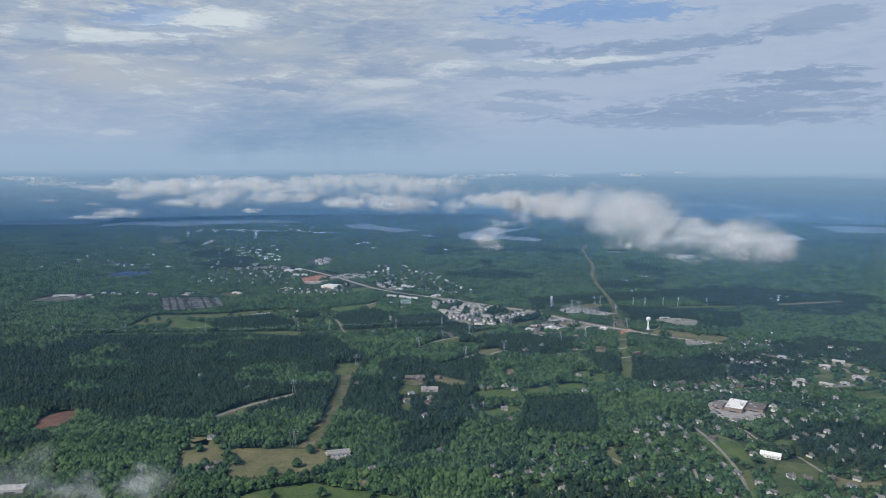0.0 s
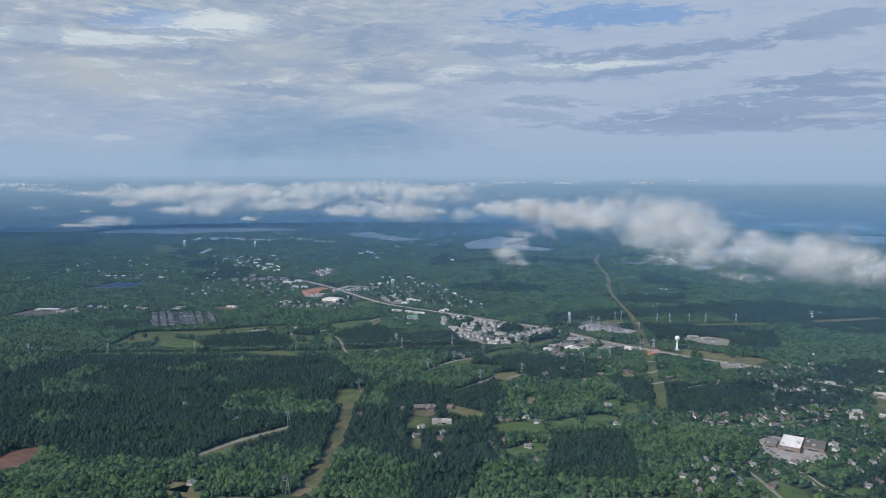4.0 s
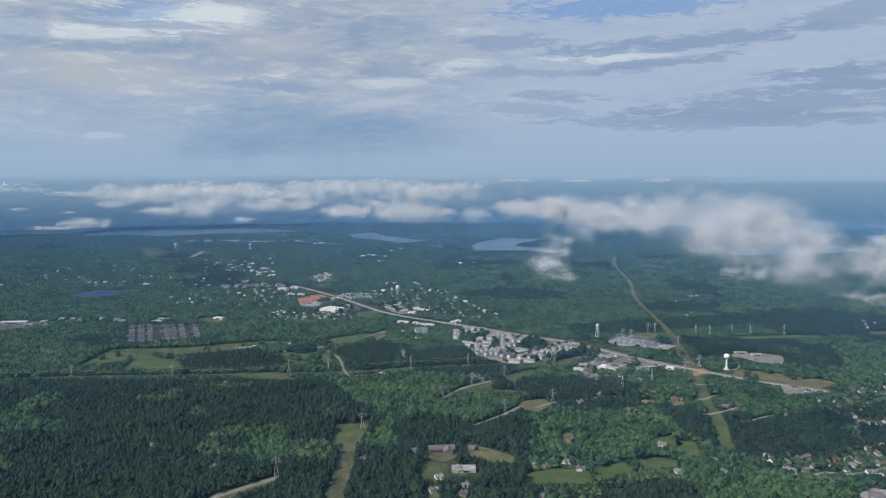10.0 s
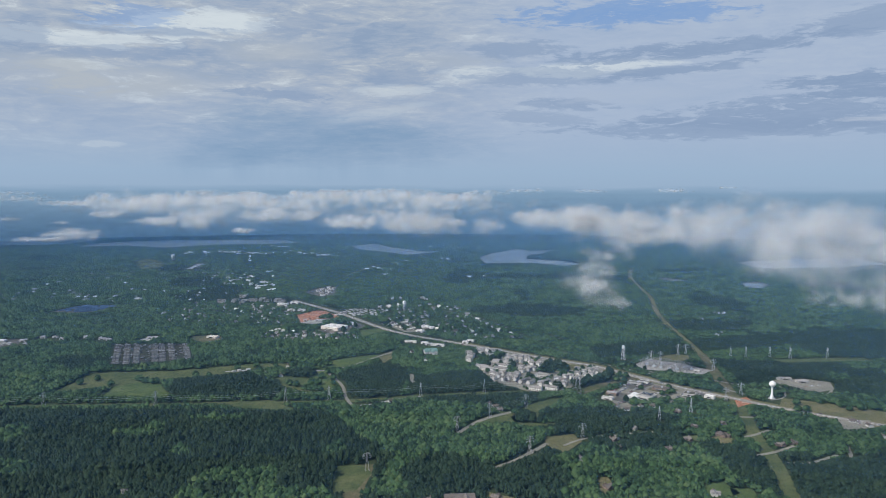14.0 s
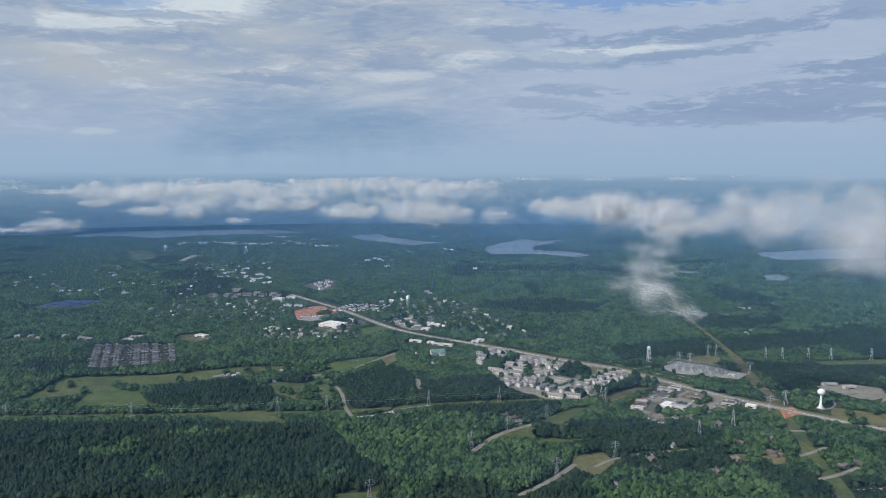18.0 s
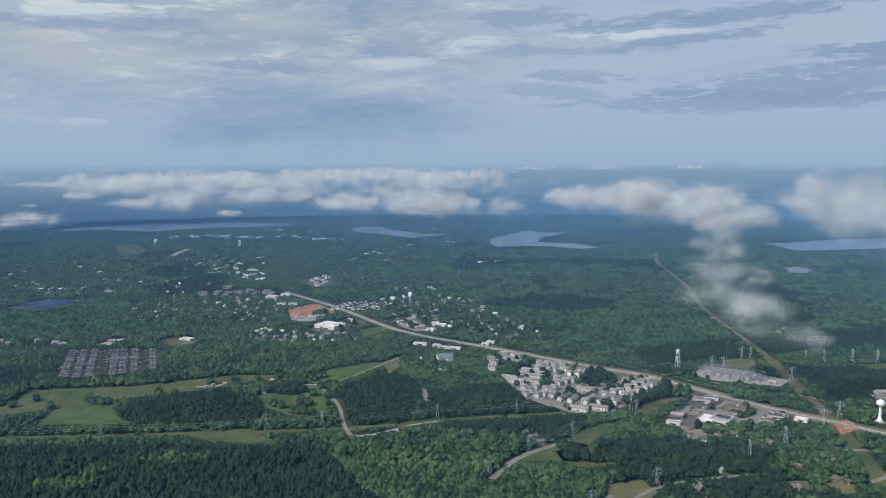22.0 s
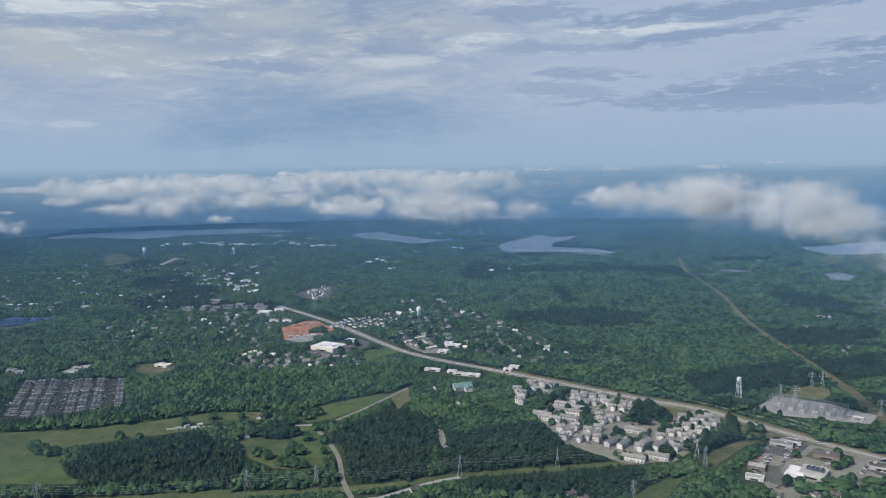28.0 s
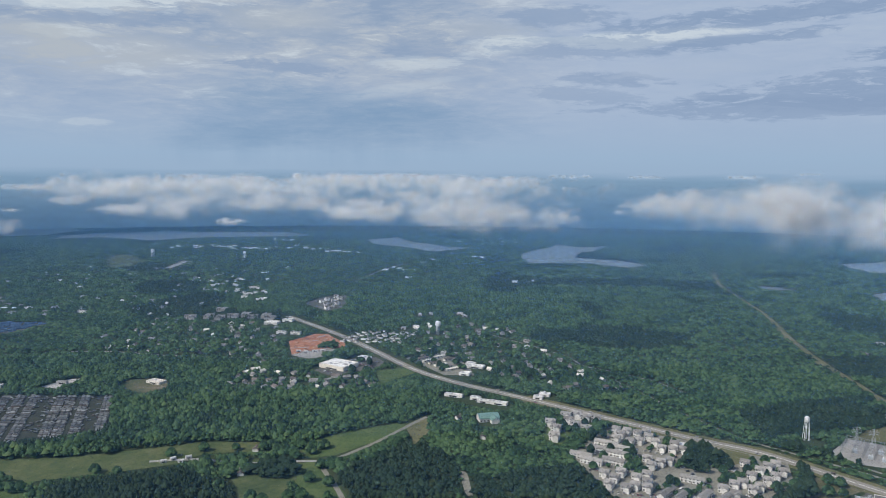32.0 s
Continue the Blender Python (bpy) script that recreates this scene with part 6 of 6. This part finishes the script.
for proto, places in zip(TREES, PLACES):
    for k, (x, y) in enumerate(places):
        m = pose(x, y, 0.25, 0, 0, tr.uniform(0, 360))
        if k == 0:
            proto.matrix_basis = m
        else:
            copy_thing(proto, m)
# groves inside the estate and along its edge
def grove(poly, n, w, h, material, label, seed):
    r = np.random.default_rng(seed)
    xs, ys = [p[0] for p in poly], [p[1] for p in poly]
    x, y = r.uniform(min(xs), max(xs), n * 3), r.uniform(min(ys), max(ys), n * 3)
    k = inside(poly, x, y)
    stand("grove", x[k][:n], y[k][:n], w, np.full(min(n, int(k.sum())), h), 8, material, label, seed=seed)


grove([(112, 1655), (132, 1700), (150, 1705), (160, 1668), (126, 1632)], 70, 9, 12, "pine", "dark grove between townhouses", 61)
grove([(205, 1600), (228, 1664), (236, 1654), (214, 1592), (150, 1548), (140, 1556)], 90, 9, 13, "pine", "dark tree belt beside the estate", 62)
grove([(240, 1705), (290, 1670), (300, 1655), (258, 1688), (232, 1712)], 60, 9, 12, "pine", "dark tree belt below the water tower", 63)
grove([(-6, 1700), (57, 1776), (64, 1770), (2, 1690)], 50, 8, 10, "broadleaf", "green hedge of trees beside the estate", 64)
grove([(300, 1600), (345, 1575), (380, 1545), (370, 1535), (330, 1560), (295, 1590)], 60, 9, 11, "broadleaf", "green tree belt along the service road", 65)
grove([(-345, 2118), (-335, 2150), (-320, 2160), (-312, 2128)], 16, 9, 9, "broadleaf", "green trees left standing on a building site", 66)
grove([(-330, 2068), (-300, 2110), (-268, 2085), (-300, 2066)], 34, 8, 7, "broadleaf", "green trees between a store and a building site", 67)
grove([(205, 1455), (262, 1482), (300, 1478), (240, 1462)], 30, 9, 8, "broadleaf", "green trees round roadside businesses", 68)
grove([(-341, 1610), (-350, 1641), (-333, 1649), (-312, 1618), (-323, 1602)], 34, 9, 10, "broadleaf", "dark green clump of trees in a paddock", 69)
grove([(-312, 1610), (-307, 1640), (-273, 1644), (-266, 1609), (-285, 1601)], 40, 9, 10, "pine", "dark clump of trees beside a farm track", 70)
grove([(-267, 1585), (-262, 1593), (-254, 1562), (-259, 1555)], 10, 7, 8, "broadleaf", "line of trees in a paddock", 71)
grove([(-275, 1531), (-267, 1545), (-243, 1541), (-240, 1526)], 18, 8, 8, "broadleaf", "bushes at the foot of a paddock", 72)
grove([(-540, 1571), (-548, 1598), (-529, 1593), (-520, 1578), (-526, 1567)], 16, 8, 7, "broadleaf", "green thicket in an open meadow", 73)

# ---- woods ----
def wooded(x, y):
    """Where trees stand, and how tall they may grow: woods slope down to scrub on the sunny side of open ground."""
    keep = np.ones(len(x), bool)
    cap = np.full(len(x), 99.0)
    rise = 330.0 / np.maximum(y - 250.0, 330.0)
    for poly in CLEAR:
        px, py = [p[0] for p in poly], [p[1] for p in poly]
        near = np.nonzero((x > min(px)) & (x < max(px)) & (y > min(py) - 165) & (y < max(py)))[0]
        if not len(near):
            continue
        nx, ny = x[near], y[near]
        keep[near[inside(poly, nx, ny)]] = False
        for step in (6.0, 13.0, 21.0, 31.0, 44.0, 60.0) + ((80.0, 100.0, 125.0, 160.0) if min(py) > 2500 else ()):
            hit = near[inside(poly, nx, ny + step)]
            cap[hit] = np.minimum(cap[hit], step * rise[hit] + 0.8)
    for line, half in LINES:
        px, py = [p[0] for p in line], [p[1] for p in line]
        near = np.nonzero((x > min(px) - half) & (x < max(px) + half) & (y > min(py) - half - 45) & (y < max(py) + half))[0]
        if not len(near):
            continue
        nx, ny = x[near], y[near]
        keep[near[near_line(line, nx, ny, half)]] = False
        for step in (7.0, 15.0, 26.0, 40.0):
            hit = near[near_line(line, nx, ny + step, half * 0.7)]
            cap[hit] = np.minimum(cap[hit], step * rise[hit] + 2.0)
    for sx, sy, sr, *view in SPOTS:
        dx, dy = np.abs(x - sx), sy - y
        keep &= dx * dx + ((dy - 0.3 * sr) / 1.3) ** 2 > 0.72 * sr * sr
        front = (dx < 0.75 * sr) & (dy > 0) & (dy < (view[0] if view else 48))
        cap[front] = np.minimum(cap[front], np.maximum(dy[front] - 0.5 * sr, 0.0) * rise[front] + 2.6)
    keep &= cap > 2.4
    luck = RNG.random(len(x))
    keep &= luck + 0.5 * (lattice(x / 16, y / 16, 6.6) - 0.5) > 0.12
    for poly, share in THIN:
        keep &= ~(inside(poly, x, y) & (luck > share))
    return keep, cap


# zones planted with dark pine; the first stands in partly for cloud shadow
PINES_AND_SHADE = [([(-720, 1000), (-330, 940), (-160, 1010), (-110, 1240), (-220, 1420), (-700, 1420)], 0.72), ([(-470, 1475), (-300, 1485), (-290, 1580), (-400, 1625), (-480, 1580)], 0.85), ([(-190, 1480), (-120, 1500), (-110, 1640), (-160, 1720), (-225, 1610)], 0.9), ([(-80, 1530), (60, 1540), (20, 1590), (-60, 1600)], 0.8), ([(230, 1730), (300, 1760), (640, 1850), (640, 1960), (220, 1830)], 0.75), ([(100, 900), (200, 890), (230, 1040), (130, 1040)], 0.8), ([(420, 1540), (640, 1500), (700, 1700), (430, 1740)], 0.7)]


def plant(y0, y1, gap, width, height, lobes, name, label, seed):
    ny = int((y1 - y0) / gap)
    xs, ys = [], []
    for j in range(ny):
        yy = y0 + (j + 0.5) * gap
        half = max(0.63 * yy + 60, 520.0)
        n = int(2 * half / gap)
        xs.append(np.linspace(-half - 60, half - 60, n))
        ys.append(np.full(n, yy))
    x, y = np.concatenate(xs), np.concatenate(ys)
    x, y = x + RNG.uniform(-0.5, 0.5, len(x)) * gap * 0.95, y + RNG.uniform(-0.5, 0.5, len(x)) * gap * 0.95
    ok = (x - DOME[0]) ** 2 + (y - DOME[1]) ** 2 < 4440.0 ** 2
    x, y = x[ok], y[ok]
    k, cap = wooded(x, y)
    x, y, cap = x[k], y[k], cap[k]
    tall = height * (0.8 + 0.4 * lattice(x / 90, y / 90, 2.5)) + 7.0 * (lattice(x / 420, y / 420, 7.5) - 0.5)
    dark = lattice(x / 170, y / 170, 4.4) + 0.25 * (lattice(x / 40, y / 40, 1.4) - 0.5) > np.where(y > 1800, 0.70, 0.62)
    for zone, share in PINES_AND_SHADE:
        dark |= inside(zone, x, y) & (lattice(x / 60, y / 60, 3.3) < share)
    pick = ~dark
    stand(name, x[pick], y[pick], width, tall[pick], lobes, "broadleaf", label, seed=seed, cap=cap[pick])
    stand(name, x[dark], y[dark], width * 0.85, tall[dark] * 1.1, lobes, "pine", "dense dark pines, some standing in for cloud shade", seed=seed + 50, cap=cap[dark])
    return len(x)


plant(-180, 640, 8.5, 10.5, 10.0, 3, "woods", "dense green broadleaf woods under the flight path", 5)
plant(640, 1400, 4.8, 6.6, 9.2, 4, "woods", "dense green broadleaf woods seen from above", 1)
plant(1400, 2050, 4.8, 6.5, 9.0, 3, "woods", "dense green broadleaf woods seen from above", 2)
plant(2050, 2800, 6.6, 8.4, 9.0, 2, "woods", "dense green broadleaf woods in the middle distance", 3)
plant(2800, 4440, 13.0, 17.0, 9.0, 2, "woods", "distant blue-green woods", 4)


# ---- clouds ----
def cloud(billows, label, seed, dense=1.0, soft=1.15, depth=0.7):
    """A drifting cloud of soft overlapping vapour puffs. billows: centre, half width and half height of each heap of vapour."""
    r = np.random.default_rng(seed)
    heaps = []
    for x, y, z, w, h in billows:
        heaps.append((x, y, z, 1.12 * w, w * depth, 1.05 * h, 1.0, 0.62))
        heaps.append((x, y, z - 0.15 * h, 1.3 * w, w * depth, 1.15 * h, 0.4, 1.0))
        for k in range(int(3 + 1.5 * w / h)):
            a_, f = r.uniform(-0.95, 0.95), r.uniform(0.32, 0.55)
            up = math.sqrt(max(0.0, 1 - a_ * a_)) * r.uniform(-0.2, 0.85)
            heaps.append((x + a_ * w, y - r.uniform(-0.5, 0.8) * w * depth, z + up * h, h * f * r.uniform(1.0, 2.2), h * f * 1.3, h * f, 0.5, 0.75))
    C, G, S = [], [], []
    for x, y, z, w, b, h, k, grain in heaps:
        size = max(soft * grain * h, 2.0)
        n = int(dense * k * (12 + 22 * w / size))
        g = r.normal(size=(n, 3))
        g /= np.linalg.norm(g, axis=1)[:, None]
        rad = np.where(r.random(n) < 0.3, r.uniform(0.8, 1.12, n), r.random(n) ** 0.5)
        C.append(np.array([x, y, z]) + g * rad[:, None] * np.array([w, b, h]))
        G.append(g * rad[:, None])
        S.append(size * np.where(rad > 0.8, r.uniform(0.5, 0.85, n), r.uniform(0.8, 1.3, n)))
    c, g, s = np.concatenate(C), np.concatenate(G), np.concatenate(S)
    n = len(c)
    nrm = np.array([0, -1.0, 0.1]) + r.normal(size=(n, 3)) * 0.3
    nrm /= np.linalg.norm(nrm, axis=1)[:, None]
    u = np.cross(nrm, np.array([0, 0, 1.0]) + r.normal(size=(n, 3)) * 0.15)
    u /= np.linalg.norm(u, axis=1)[:, None]
    w = np.cross(nrm, u) * 0.75
    u *= 1.4
    ang = np.arange(8) * math.pi / 4
    ring = np.cos(ang)[None, :, None] * u[:, None] + np.sin(ang)[None, :, None] * w[:, None]
    v = np.concatenate([c[:, None] + ring * s[:, None, None], c[:, None]], 1)
    tri = np.array([(k, (k + 1) % 8, 8) for k in range(8)])
    t = (tri[None] + (np.arange(n) * 9)[:, None, None]).reshape(-1, 3)
    me = fast_mesh("cloud", v.reshape(-1, 3), t)
    lay = me.uv_layers.new(name="uv")
    disc = np.concatenate([np.stack([np.cos(ang), np.sin(ang)], 1), [[0.0, 0.0]]])
    lay.data.foreach_set("uv", np.tile(disc[tri.ravel()], (n, 1)).astype(np.float32).ravel())
    # light falls on the billows as on rounded bodies
    out = 0.32 * g + np.array([-0.25, -0.35, 0.5])
    out /= np.linalg.norm(out, axis=1)[:, None]
    me.normals_split_custom_set_from_vertices(np.repeat(out, 9, axis=0).tolist())
    return tagged(part("cloud", me, "cloud_vapour"), label, "cloud", "low clouds", "stuff")


cloud([(164, 1560, 262, 40, 15), (208, 1450, 263, 44, 19), (219, 1200, 278, 42, 20), (252, 1130, 273, 50, 31), (287, 1060, 266, 46, 32), (293, 960, 257, 38, 26), (303, 860, 259, 28, 19), (317, 790, 262, 22, 18), (324, 740, 266, 27, 21), (322, 690, 262, 13, 12)], "large grey-white cloud drifting low over the woods", 1)
cloud([(285, 850, 232, 26, 6), (250, 960, 236, 26, 7)], "ragged grey shreds under a large cloud", 16, 0.16, 1.9)
cloud([(142, 1250, 245, 18, 13), (90, 1110, 244, 16, 14), (74, 1040, 239, 16, 12), (70, 990, 235, 14, 9), (75, 962, 231, 9, 5)], "torn wisp of cloud hanging below a larger cloud", 2, 0.17, 1.8)
cloud([(95, 1620, 263, 32, 13), (126, 1544, 263, 42, 18), (172, 1544, 262, 48, 21), (222, 1544, 250, 36, 19), (212, 1450, 244, 20, 12), (270, 1500, 243, 30, 14)], "broad grey cloud bank over the highway", 3, 0.9)
cloud([(-235, 1850, 243, 49, 13), (-131, 1850, 250, 78, 22), (-76, 1850, 235, 46, 16)], "grey-white cumulus beyond the highway", 4)
cloud([(-13, 2250, 221, 15, 9), (61, 2250, 213, 40, 18), (129, 1900, 249, 34, 11)], "loose ragged cumulus near the far cove", 17, 0.6)
cloud([(-1309, 3170, 196, 56, 14), (-1005, 2850, 188, 66, 14), (-875, 2850, 196, 92, 28), (-717, 2850, 158, 34, 9), (-642, 2850, 208, 92, 26), (-512, 2850, 208, 45, 18)], "ragged row of grey-white cumulus over the lake", 8)
cloud([(-949, 2200, 192, 58, 12), (-1032, 2200, 178, 60, 5)], "flat white puff of cumulus above the lake", 6)
cloud([(-1521, 3300, 231, 100, 10), (-1257, 3300, 230, 138, 29), (-1047, 3300, 250, 125, 27), (-838, 3300, 251, 125, 28)], "white cumulus bank above the far lakeshore", 5)
cloud([(-552, 3300, 262, 125, 23), (-332, 3300, 265, 130, 21), (-135, 3300, 258, 125, 23), (41, 3300, 259, 88, 19)], "white cumulus bank beyond the far town", 10)
cloud([(-1253, 4100, 265, 84, 10), (-1028, 4100, 260, 62, 10), (-298, 4100, 274, 169, 11), (-579, 4100, 270, 113, 11)], "distant line of white cumulus tops", 7, 0.45)
cloud([(347, 4100, 276, 96, 12), (151, 4100, 264, 113, 13), (669, 4100, 277, 73, 8), (1075, 4100, 279, 79, 11), (1354, 4100, 296, 45, 6)], "distant line of white cumulus tops along the horizon", 11, 0.3)
cloud([(-1565, 3000, 255, 118, 10), (-1800, 3300, 268, 140, 10), (-1578, 3000, 184, 36, 7), (-1391, 3000, 173, 28, 5)], "thin grey cloud at the edge of the cumulus", 13, 0.45)
cloud([(-1250, 3350, 232, 260, 36), (-900, 3150, 228, 260, 36), (-520, 3100, 236, 240, 32), (-150, 3000, 244, 200, 28)], "grey veil between the cumulus banks over the lake", 18, 0.36, 1.5)
cloud([(60, 2500, 245, 150, 24), (330, 2000, 250, 120, 20), (420, 1500, 252, 90, 18)], "thin grey veil behind the large cloud", 19, 0.1, 1.5)
cloud([(-88, 192, 252, 12, 6), (-98, 191, 251, 8, 6), (-78, 194, 254, 7, 5), (-113, 190, 257, 4, 9)], "thin shred of mist close under the flight path", 15, 0.06, 2.0)
